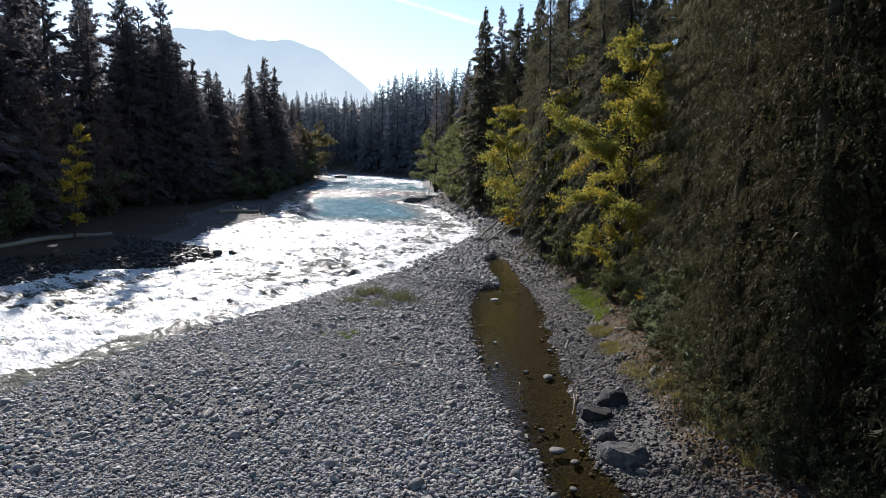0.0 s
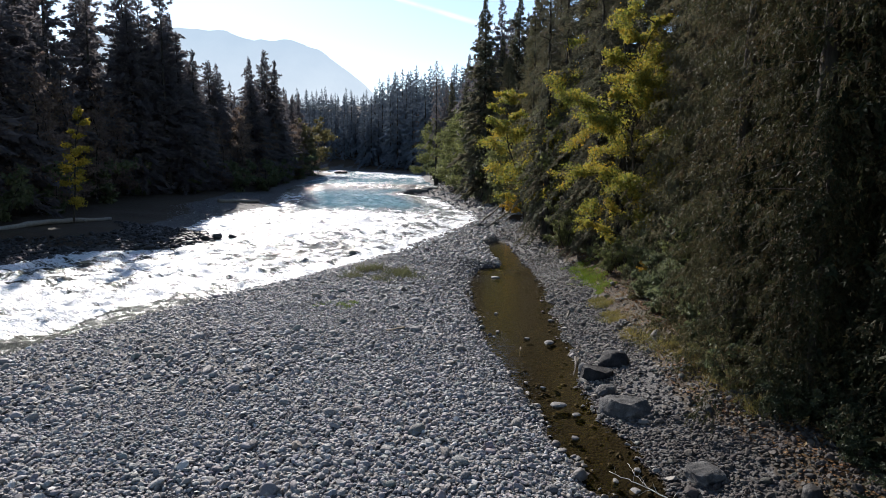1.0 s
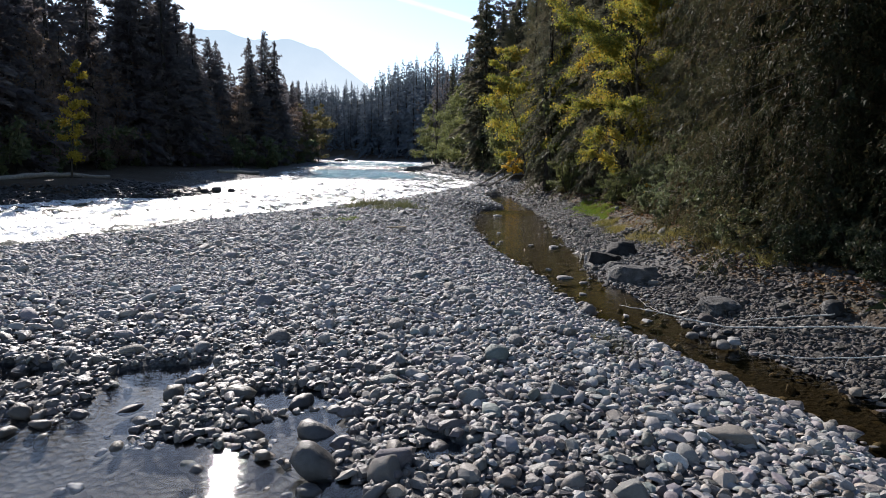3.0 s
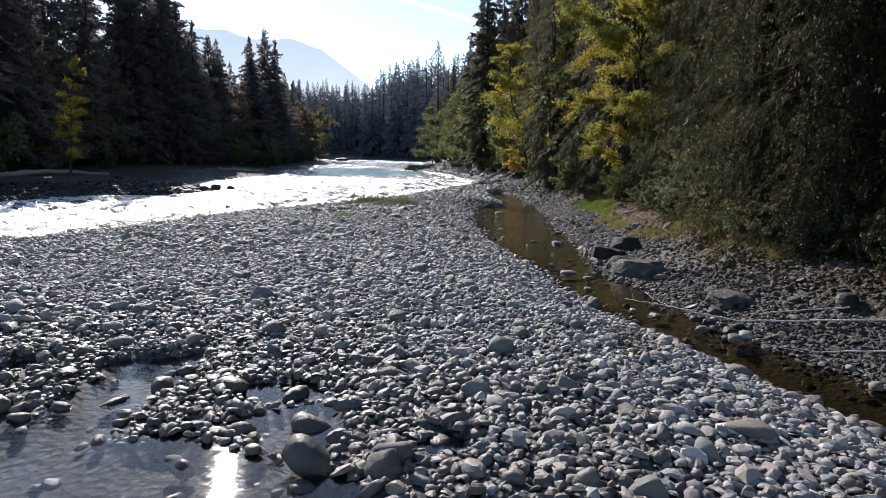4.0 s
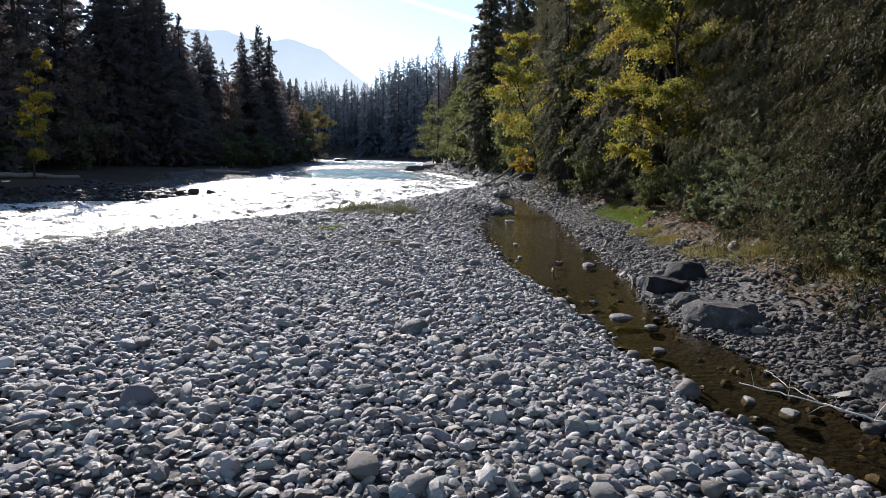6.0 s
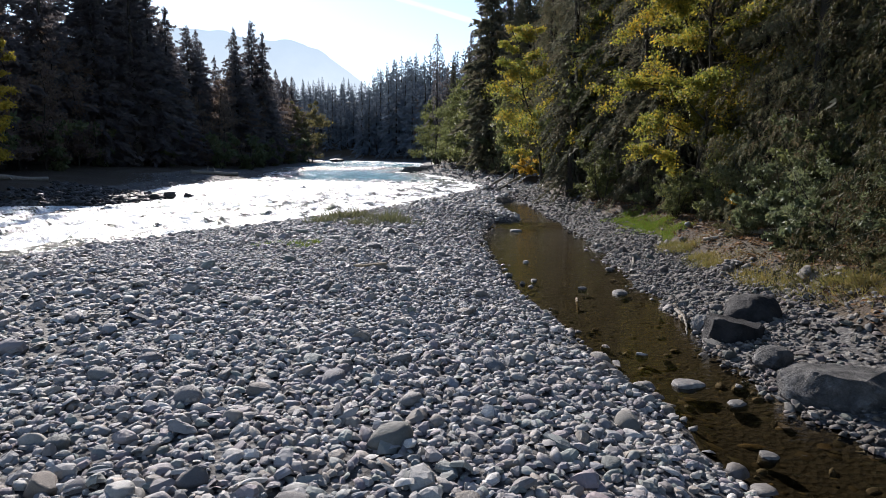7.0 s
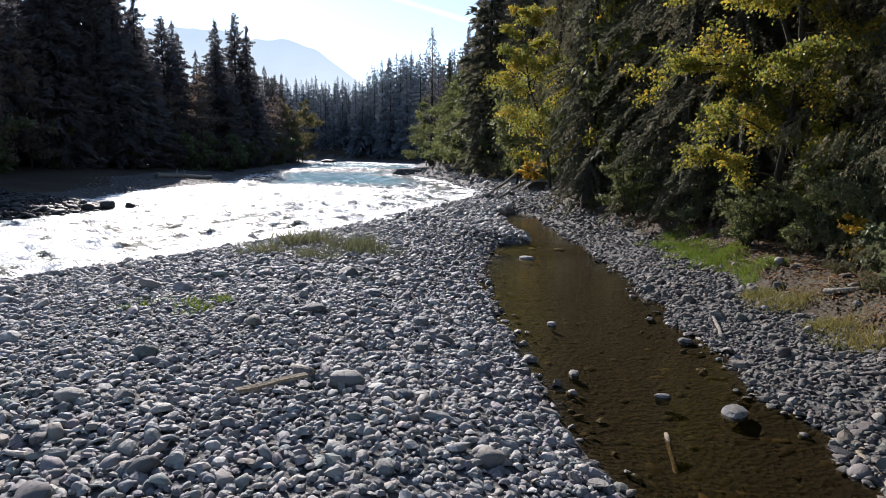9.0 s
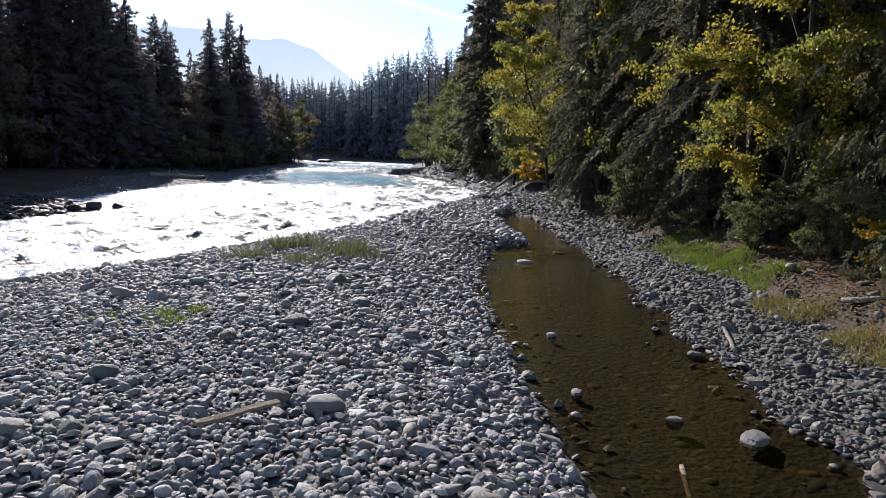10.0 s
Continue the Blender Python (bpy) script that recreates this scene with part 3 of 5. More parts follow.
def ball(seed, sub=2, rough=0.16, facets=0.0, box=0.0):
    """A whole stone from a sphere, pressed and chipped."""
    bm = bmesh.new()
    bmesh.ops.create_icosphere(bm, subdivisions=sub, radius=1)
    g = np.random.default_rng(seed)
    o = Vector(g.uniform(-50, 50, 3))
    cuts = [(Vector(unit(g.normal(size=3))), g.uniform(0.55, 0.85)) for _ in range(9)] if facets else []
    for vert in bm.verts:
        n = vert.co.normalized()
        n = n.lerp(n / max(abs(n.x), abs(n.y), abs(n.z)) * 0.85, box)
        vert.co = n * (1 + rough * 2 * noise.noise(n * 1.1 + o) + rough * 0.7 * noise.noise(n * 2.7 + o))
        for c, d in cuts:
            over = vert.co.dot(c) - d
            if over > 0:
                vert.co -= c * over * facets
    v = np.array([vert.co[:] for vert in bm.verts])
    bm.verts.ensure_lookup_table()
    f = np.array([[q.index for q in face.verts] for face in bm.faces])
    bm.free()
    return v, f


DOMES = [dome(s, 6 + s % 3) for s in range(18)]
PEBBLES = [dome(s + 80, 5 + s % 2, ((-0.1, 1.0), (0.62, 0.76)), 0.95) for s in range(16)]
SMALL = [dome(s + 40, 7, ((-0.2, 0.95), (0.25, 0.98), (0.72, 0.68)), 0.97) for s in range(16)]
CHIPS = [dome(s + 60, 6, ((-0.1, 1.0), (0.60, 0.76)), 0.94) for s in range(16)]
BALLS = [ball(s + 100, 3 if s < 3 else 2, 0.19, 0.92 if s % 3 else 0.7, 0.3 * (s % 2)) for s in range(14)]


def scatter(shapes, x, y, z, size, flat=(0.34, 0.78), tilt=0.27, g=rng, split=None):
    """Many stones as one pair of arrays."""
    n = len(x)
    kind = g.integers(0, len(shapes), n)
    yaw = g.uniform(0, 2 * np.pi, n)
    tx, ty = g.normal(0, tilt, n), g.normal(0, tilt, n)
    sx = size * g.uniform(0.9, 1.38, n) * 0.5
    sy_ = size * g.uniform(0.66, 1.05, n) * 0.5
    sz = size * g.uniform(*flat, n) * 0.5
    pieces = []
    sharp = []
    for k, (v, f) in enumerate(shapes):
        w = np.nonzero(kind == k)[0]
        if not len(w):
            continue
        p = v[None] * np.stack([sx[w], sy_[w], sz[w]], -1)[:, None]
        px = p[..., 0]
        py = p[..., 1] * np.cos(tx[w])[:, None] - p[..., 2] * np.sin(tx[w])[:, None]
        pz = p[..., 1] * np.sin(tx[w])[:, None] + p[..., 2] * np.cos(tx[w])[:, None]
        px, pz = px * np.cos(ty[w])[:, None] + pz * np.sin(ty[w])[:, None], -px * np.sin(ty[w])[:, None] + pz * np.cos(ty[w])[:, None]
        c, s = np.cos(yaw[w])[:, None], np.sin(yaw[w])[:, None]
        q = np.stack([px * c - py * s + x[w][:, None], px * s + py * c + y[w][:, None], pz + z[w][:, None]], -1)
        faces = f[None] + (np.arange(len(w)) * len(v))[:, None, None]
        pieces.append((q.reshape(-1, 3), faces.reshape(-1, f.shape[1])))
        sharp.append(np.full(len(w) * len(f), k % 3 != 2))
    if split is not None:
        split.append(np.concatenate(sharp))
    return merge(pieces)


def jitter(x0, x1, y0, y1, cell, g=rng):
    xs, ys = np.arange(x0, x1, cell), np.arange(y0, y1, cell)
    X, Y = np.meshgrid(xs, ys)
    X = X + (np.arange(len(ys)) % 2)[:, None] * cell * 0.5
    return (X + g.uniform(-0.42, 0.42, X.shape) * cell).ravel(), (Y + g.uniform(-0.42, 0.42, Y.shape) * cell).ravel()


def on_bar(x, y, m0=0.5, m1=-0.1):
    xl, xw = stream_edges(x, y)[0], np.interp(y, YW, XW)
    xl = np.where(y > 49, np.interp(y, YW, XW) + 9, xl)
    return (x > xw - m0) & (x < xl + m1)


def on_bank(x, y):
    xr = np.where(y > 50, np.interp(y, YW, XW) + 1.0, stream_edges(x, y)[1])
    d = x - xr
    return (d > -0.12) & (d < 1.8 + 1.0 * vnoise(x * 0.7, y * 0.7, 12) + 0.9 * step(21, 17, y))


def close(x, y):
    """The ground that lies nearest under the flight; none past 27 m."""
    return np.where(y < 15, np.abs(x - 0.5) < 0.78 * (y - 0.5) + 0.5, np.abs(x - 0.5) < np.maximum(0.78 * (y - 12.5) + 1, 4.5)) & (x > -9) & (y < 27)


def seen(x, y):
    """The stretch of the bar along the flight."""
    return (y > 3.5) & (np.abs(x - 0.5) < 0.755 * y + 0.5)


def in_puddle(x, y):
    return puddle_shape(x, y)


LAYERS = ((0.60, 0.205, 4, 32, 0.46, BALLS), (0.175, 0.128, 4, 27, 0.76, DOMES), (0.19, 0.142, 4, 33, 0.75, CHIPS), (0.112, 0.098, 4.5, 28, 0.74, SMALL), (0.115, 0.10, 6, 28, 0.62, CHIPS), (0.08, 0.085, 4.5, 26, 0.74, PEBBLES),
          (0.14, 0.145, 27, 38, 0.85, PEBBLES), (0.24, 0.23, 36, 64, 0.95, PEBBLES), (0.5, 0.36, 60, 105, 0.9, PEBBLES))
bar_list, bank_list, single = [], [], []
bar_sharp, bank_sharp = [], []
dry_list, dry_sharp = [], []
damp_list, damp_sharp = [], []
for cell, size, y0, y1, keep, shapes in LAYERS:
    x, y = jitter(-18, 14, y0, y1, cell)
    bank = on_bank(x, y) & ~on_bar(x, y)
    # The nearer bank cobbles take the tone with shade painted in.
    dimmed = rng.uniform(13.0, 17.5, len(x)) > y
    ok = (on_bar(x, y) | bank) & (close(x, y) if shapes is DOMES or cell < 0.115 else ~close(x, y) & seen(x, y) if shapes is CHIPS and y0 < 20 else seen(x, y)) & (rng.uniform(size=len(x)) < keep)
    x, y, bank = x[ok], y[ok], np.where(bank, 2 - dimmed, 0)[ok]
    coarse = 0.72 + 0.56 * fbm(x * 0.3, y * 0.3, 3, 40)
    s = size * np.minimum(rng.lognormal(0, 0.34 if shapes is BALLS else 0.28, len(x)), 1.8) * coarse * np.where(bank > 0, 0.9, 1.0)
    z = land(x, y)
    if shapes is BALLS:
        z = np.where(in_puddle(x, y) > 0.3, np.maximum(z, 0.37), z)
    drop = (in_puddle(x, y) > 0.3) & (rng.uniform(size=len(x)) < (0.55 if shapes is BALLS else 0.97))
    x, y, z, s, bank = x[~drop], y[~drop], z[~drop], s[~drop], bank[~drop]
    lift = s * (0.14 if shapes is BALLS else rng.uniform(0.0, 0.26, len(s)))
    if shapes is BALLS:
        pick = (y > 5) & (y < 29) & (bank == 0) & (np.abs(x - 0.5) < 4.6)
        single = list(zip(x[pick], y[pick], (z + lift)[pick], s[pick]))[:300]
        x, y, z, s, bank, lift = (q[~pick] for q in (x, y, z, s, bank, lift))
    near = 1.5 * hollow(x, y) * np.clip(1.35 - z * 1.2, 0, 1) + 0.22 * step(-1.5, -5, x) * step(12, 8, y)
    bank = np.where((bank == 0) & (rng.uniform(size=len(x)) < near), 3, bank)
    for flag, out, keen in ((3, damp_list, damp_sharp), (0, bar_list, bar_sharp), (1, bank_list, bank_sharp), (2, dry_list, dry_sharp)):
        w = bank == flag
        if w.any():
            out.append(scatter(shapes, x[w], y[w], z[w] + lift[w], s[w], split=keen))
x, y = jitter(-20, 14, -12, 34, 0.29)
ok = (on_bar(x, y) | on_bank(x, y)) & ~seen(x, y)
x, y = x[ok], y[ok]
bar_list.append(scatter(PEBBLES, x, y, land(x, y) + 0.03, 0.27 * rng.lognormal(0, 0.26, len(x)), split=bar_sharp))
v, f = merge(bar_list)
tagged(part_mesh("cobbles", mesh_np("cobbles", v, f, M_STONE, True, np.concatenate(bar_sharp)), ground, "rounded grey river cobbles, dry and sunlit"), kind="stuff")
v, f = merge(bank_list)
tagged(part_mesh("bank_cobbles", mesh_np("bank_cobbles", v, f, M_BANK_STONE, True, np.concatenate(bank_sharp)), ground, "cobbles under the wooded bank, darkened for its shade"), kind="stuff")

v, f = merge(damp_list)
tagged(part_mesh("damp_cobbles", mesh_np("damp_cobbles", v, f, stone_material("damp_cobbles", False, 0.58, 0.5, (1.08, 1.0, 0.93)), True, np.concatenate(damp_sharp)), ground, "damp brown-grey cobbles round the puddle"), kind="stuff")

v, f = merge(dry_list)
tagged(part_mesh("dry_bank_cobbles", mesh_np("dry_bank_cobbles", v, f, stone_material("dry_bank_cobbles", False, 0.6, 0.8, (1.06, 1.0, 0.92)), True, np.concatenate(dry_sharp)), ground, "grey-brown cobbles sloping up to the cut bank"), kind="stuff")

# stones on the stream's bed
x, y = jitter(0, 8, 5, 48, 0.15)
xl, xr = stream_edges(x, y)
ok = (x > xl + 0.06) & (x < xr - 0.06)
x, y = x[ok], y[ok]
s_ = 0.15 * rng.lognormal(0, 0.32, len(x))
v, f = scatter(PEBBLES, x, y, land(x, y) - 0.015, s_, (0.14, 0.30), 0.12)
tagged(part_mesh("bed_stones", mesh_np("bed_stones", v, f, M_BED), ground, "brown algae-covered stones under clear water"), kind="stuff")

# stones strewn along both edges of the stream, standing out of the shallows
x, y = jitter(0, 8, 6, 34, 0.17)
xl, xr = stream_edges(x, y)
d = np.minimum(x - xl, xr - x)
ok = (d > -0.15) & (d < 0.8) & (rng.uniform(size=len(x)) < 0.75 * np.exp(-np.maximum(d, 0) / 0.24))
x, y = x[ok], y[ok]
s_ = 0.13 * rng.lognormal(0, 0.36, len(x))
keen = []
v, f = scatter(SMALL, x, y, land(x, y) + s_ * 0.16, s_, split=keen)
tagged(part_mesh("shore_stones", mesh_np("shore_stones", v, f, stone_material("shore_stones", False, 0.62, 0.62, (1.06, 1.0, 0.92)), True, np.concatenate(keen)), ground, "grey-brown stones standing in the shallows of the stream"), kind="stuff")

# stones lying about on the earthy bank
x, y = jitter(5, 13, 16, 36, 0.3)
d = x - np.interp(y, YR, XR)
ok = (d > 2.0) & (d < 4.8) & (rng.uniform(size=len(x)) < 0.5 * vnoise(x * 0.9, y * 0.9, 66))
x, y = x[ok], y[ok]
v, f = scatter(SMALL, x, y, land(x, y) + 0.01, 0.13 * rng.lognormal(0, 0.35, len(x)))
tagged(part_mesh("bank_rubble", mesh_np("bank_rubble", v, f, stone_material("bank_rubble", False, 0.5, 0.8, (1.1, 1.0, 0.88))), ground, "grey stones half sunk in the earthy bank"), kind="stuff")

# small gravel of the beach across the river
x, y = jitter(-40, -15, 52, 90, 0.42)
d = np.interp(y, YF, XF) - x
ok = (d > -0.4) & (d < np.interp(y, [50, 62, 78, 92], [1.5, 7, 5, 1.5]))
x, y = x[ok], y[ok]
v, f = scatter(SMALL, x, y, land(x, y) + 0.02, 0.15 * rng.lognormal(0, 0.3, len(x)))
tagged(part_mesh("beach_stones", mesh_np("beach_stones", v, f, stone_material("beach_gravel", False, 0.7, 0.8)), ground, "grey gravel beach on the far bank"), kind="stuff")


# ---- trees ----
GOLDEN = 2.39996


def conifer_parts(seed, h, r, crown=0.12, nb=260, ns=10, ragged=0.25, droop=0.35, spray=1.0, sides=7, full=0.72, wild=0.08):
    """Arrays of a conifer's trunk, limbs and needle sprays."""
    g = np.random.default_rng(seed)
    tz = np.linspace(0, h, 9)
    sway = np.cumsum(g.normal(0, 0.02, (9, 2)), 0) * h / 9
    trunk = tube(np.column_stack([sway, tz]), 0.014 * h * (1 - tz / h * 0.94) * np.where(tz == 0, 1.35, 1), sides)
    t = crown + (0.985 - crown) * (np.arange(nb) + g.uniform(0, 1, nb)) / nb
    az = np.arange(nb) * GOLDEN + g.normal(0, 0.35, nb)
    prof = np.clip((1 - t) / (1 - crown), 0, 1) ** full
    clump = (1 - ragged + 2 * ragged * vnoise(az * 1.3, t * 9, seed)) * (1 + 0.35 * np.sin(t * h * 2.1 + seed) * t)
    L = r * (prof * 0.95 + 0.025) * g.uniform(0.7, 1.12, nb) * clump
    low = np.where(t < crown + 0.12, 0.75, 1.0)
    L = L * low
    rise = 0.45 - 0.75 * (1 - t) + g.normal(0, wild, nb)
    ax = np.interp(t * h, tz, sway[:, 0])
    ay = np.interp(t * h, tz, sway[:, 1])
    base = np.stack([ax, ay, t * h], -1)
    out = np.stack([np.cos(az), np.sin(az), np.zeros(nb)], -1)
    limbs = []
    for k in range(0, nb, 3 if nb > 200 else 12):
        u = np.array([0.0, 0.5, 0.95])
        p = base[k] + out[k] * (L[k] * u)[:, None] + np.array([0, 0, 1]) * (L[k] * (rise[k] * u - droop * u * u))[:, None]
        limbs.append(tube(p, (0.012 * L[k] + 0.008) * np.array([1, 0.6, 0.15]), 3))
    u = np.clip(g.uniform(0.08, 1.0, (nb, ns)), 0, 1) ** 0.75
    pieces = []
    for side in (-1, 1):
        pos = base[:, None] + out[:, None] * (L[:, None] * u)[..., None]
        pos[..., 2] += L[:, None] * (rise[:, None] * u - droop * u * u) + g.normal(0, 0.10, (nb, ns))
        ang = az[:, None] + side * (g.uniform(0.3, 1.3, (nb, ns)) * np.clip(1.25 - u, 0.15, 1))
        way = np.stack([np.cos(ang), np.sin(ang), rise[:, None] * 0.5 - droop * 0.9 * u + g.normal(-0.25, 0.45, (nb, ns))], -1)
        ln = (0.16 + 0.22 * np.clip(1.05 - u, 0, 1)) * L[:, None] * spray * g.uniform(0.6, 1.35, (nb, ns)) + 0.30 * spray * (1.1 - 0.6 * t[:, None])
        nrm = g.normal(0, 1.0, (nb, ns, 3)) + np.array([0, 0, 0.5])
        pieces.append(darts(pos.reshape(-1, 3), way.reshape(-1, 3), ln.ravel(), ln.ravel() * g.uniform(0.30, 0.60, nb * ns), nrm.reshape(-1, 3)))
    nt = 14
    tip = np.column_stack([np.full(nt, sway[-1, 0]), np.full(nt, sway[-1, 1]), h - g.uniform(0.0, 1.4, nt)])
    a = np.arange(nt) * GOLDEN
    pieces.append(darts(tip, np.stack([np.cos(a), np.sin(a), g.uniform(0.3, 1.4, nt)], -1), g.uniform(0.25, 0.5, nt), np.full(nt, 0.12), np.stack([np.cos(a + 1.5), np.sin(a + 1.5), np.zeros(nt)], -1)))
    return trunk, merge(limbs), merge(pieces)


def cedar_parts(seed, h, r, nb=230, ns=22, each=12, leaf=0.72, slim=0.75):
    """A cedar close by: sagging limbs with hanging flat sprays."""
    g = np.random.default_rng(seed)
    tz = np.linspace(0, h, 9)
    trunk = tube(np.column_stack([g.normal(0, 0.03, (9, 2)), tz]), 0.013 * h * (1 - tz / h * 0.93) * np.where(tz == 0, 1.5, 1), 12)
    t = 0.035 + 0.95 * ((np.arange(nb) + g.uniform(0, 1, nb)) / nb) ** 1.15
    az = np.arange(nb) * GOLDEN + g.normal(0, 0.4, nb)
    L = r * (np.clip(1 - t, 0, 1) ** 0.65 * 0.95 + 0.05) * g.uniform(0.62, 1.15, nb)
    base = np.stack([np.zeros(nb), np.zeros(nb), t * h], -1)
    out = np.stack([np.cos(az), np.sin(az), np.zeros(nb)], -1)
    sag = g.uniform(0.35, 0.65, nb)

    def height(u, k=slice(None)):
        return L[k] * (0.12 * u - sag[k] * u * u * (1.25 - 0.45 * u))

    limbs = []
    for k in range(0, nb, 2):
        u = np.array([0, 0.3, 0.55, 0.8])
        p = base[k] + out[k] * (L[k] * u)[:, None] + np.array([0, 0, 1.0]) * height(u, k)[:, None]
        limbs.append(tube(p, (0.006 * L[k] + 0.004) * np.array([1, 0.7, 0.4, 0.1]), 4))
    # hanging fronds along each limb, and small sprays along each frond
    nf = nb * ns
    kf = np.repeat(np.arange(nb), ns)
    uf = np.clip(g.uniform(0.12, 1.05, nf) ** 0.8, 0, 1.04)
    spread = L[kf] * 0.30 * (1.15 - uf) * g.normal(0, 1, nf)
    side = np.stack([-np.sin(az[kf]), np.cos(az[kf]), np.zeros(nf)], -1)
    root = base[kf] + out[kf] * (L[kf] * uf)[:, None] + side * spread[:, None]
    root[:, 2] += height(uf, kf) - np.abs(spread) * 0.45
    hang = out[kf] * g.uniform(-0.1, 0.8, nf)[:, None] + side * (np.sign(spread) * g.uniform(0, 0.8, nf))[:, None] + np.array([0, 0, -1.0]) * g.uniform(0.5, 1.2, nf)[:, None]
    hang = unit(hang)
    flen = g.uniform(0.25, 0.75, nf) * (0.55 + 0.45 * leaf)
    n = nf * each
    q = np.repeat(np.arange(nf), each)
    w = g.uniform(0, 1, n)
    pos = root[q] + hang[q] * (flen[q] * w)[:, None] + np.array([0, 0, -0.18]) * (flen[q] * w * w)[:, None] + g.normal(0, 0.018, (n, 3))
    way = hang[q] * 0.9 + g.normal(0, 0.55, (n, 3)) + np.array([0, 0, -0.25])
    ln = g.uniform(0.10, 0.26, n) * leaf * (1.1 - 0.5 * w)
    sprays = darts(pos, way, ln, ln * g.uniform(0.32, 0.6, n) * slim, g.normal(0, 1, (n, 3)) + out[kf[q]])
    return trunk, merge(limbs), sprays


def leafy_parts(seed, h, spread, leaves, leaf=0.08, lean=(0, 0), limbs=18, low=0.25, slim=0.62, sigma=0.30, stems=1):
    """A broad-leaved tree or, with several stems, a shrub."""
    g = np.random.default_rng(seed)
    wood, spots = [], []
    for s in range(stems):
        a0 = s * GOLDEN + g.uniform(0, 1)
        fan = 0.0 if stems == 1 else 0.55 * spread
        hh = h * (1 if stems == 1 else g.uniform(0.6, 1.0))
        u = np.linspace(0, 1, 8)
        bend = np.cumsum(g.normal(0, 0.035, (8, 2)), 0) * hh
        core = np.column_stack([lean[0] * u ** 1.4 + np.cos(a0) * fan * u ** 0.8, lean[1] * u ** 1.4 + np.sin(a0) * fan * u ** 0.8, hh * 0.96 * u])
        core[:, :2] += bend * u[:, None]
        rad = (0.0085 if stems == 1 else 0.008) * hh * (1 - 0.9 * u) + 0.006
        wood.append(tube(core, rad, 8 if stems == 1 else 5))
        for k in range(limbs):
            t = low + (1 - low) * (k + g.uniform(0, 1)) / limbs
            p0 = np.array([np.interp(t, u, core[:, c]) for c in range(3)])
            az = k * GOLDEN + g.normal(0, 0.5)
            el = g.uniform(0.05, 0.75) + 0.35 * t
            ln = spread * (1.05 - 0.62 * abs(t - 0.45)) * g.uniform(0.55, 1.1) * (1 if stems == 1 else 0.55)
            ln *= 1.0 - 0.45 * max(0, t - 0.6) / 0.4
            d = np.array([np.cos(az) * np.cos(el), np.sin(az) * np.cos(el), np.sin(el)])
            w = np.linspace(0, 1, 5)
            line = p0 + d * (ln * w)[:, None] + np.array([0, 0, -0.22]) * (ln * w ** 2.2)[:, None] + np.cumsum(g.normal(0, 0.03, (5, 3)), 0) * ln
            wood.append(tube(line, (0.011 * ln + 0.006) * (1 - 0.85 * w), 4))
            for q in range(11):
                at = g.uniform(0.15, 1.0)
                b0 = np.array([np.interp(at, w, line[:, c]) for c in range(3)])
                d2 = unit(d * 0.7 + g.normal(0, 0.8, 3) * np.array([1, 1, 0.5]))
                l2 = ln * g.uniform(0.18, 0.42)
                twig = b0 + d2 * (l2 * np.array([0, 0.5, 1.0]))[:, None] + np.array([[0, 0, 0], [0, 0, -0.02], [0, 0, -0.12]]) * l2
                wood.append(tube(twig, (0.008 * l2 + 0.003) * np.array([1, 0.6, 0.2]), 3))
                spots.append((b0, twig[2], l2))
    a, b, l2 = (np.array(c) for c in zip(*spots))
    share = l2 / l2.sum() * (0.12 + 1.3 * g.uniform(0, 1, len(l2)) ** 1.6)
    k = g.choice(len(l2), leaves, p=share / share.sum())
    m = g.uniform(0.1, 1.08, leaves)[:, None]
    pos = a[k] * (1 - m) + b[k] * m + g.normal(0, 1, (leaves, 3)) * sigma * np.array([1, 1, 0.6]) * np.minimum(l2[k], 1)[:, None]
    way = g.normal(0, 1, (leaves, 3)) + np.array([0, 0, -0.55])
    ln = leaf * g.uniform(0.7, 1.3, leaves)
    crown = blades(pos, way, ln, ln * slim * g.uniform(0.8, 1.2, leaves), g.normal(0, 1, (leaves, 3)) + np.array([0, 0, 0.8]), 0.42)
    return merge(wood), crown


def conifer(name, data, needles, label, bark=M_BARK):
    root = tagged(new(name), label, "tree")
    trunk, limbs, crown = data
    part_mesh("trunk", mesh_np("trunk", *merge([trunk, limbs]), bark), root)
    part_mesh("crown", mesh_np("crown", *crown, needles, False), root)
    return root


def leafy(name, data, leaves, label, category="tree", bark=M_BARK):
    root = tagged(new(name), label, category)
    wood, crown = data
    part_mesh("trunk" if category == "tree" else "stem", mesh_np("trunk", *wood, bark), root)
    part_mesh("crown" if category == "tree" else "foliage", mesh_np("crown", *crown, leaves, False), root)
    return root


def at(x, y, turn=0.0, s=1.0, sz=None, sink=0.12):
    return pose(x, y, float(land(x, y)) - sink, 0, 0, turn) @ Matrix.Diagonal((s, s, sz or s, 1))


used = set()


def plant(kind, x, y, turn, s=1.0, sz=None, group="", label="", exact=False):
    """Stands a copy of a tree; the first use takes the model itself."""
    m = at(x, y, turn, s, sz)
    if kind.name in used:
        ob = copy_thing(kind, m @ Matrix.Diagonal([1 / c for c in kind.scale] + [1]) if exact else m)
    else:
        used.add(kind.name)
        ob = kind
        ob.matrix_basis = m
    return tagged(ob, label, group=group)


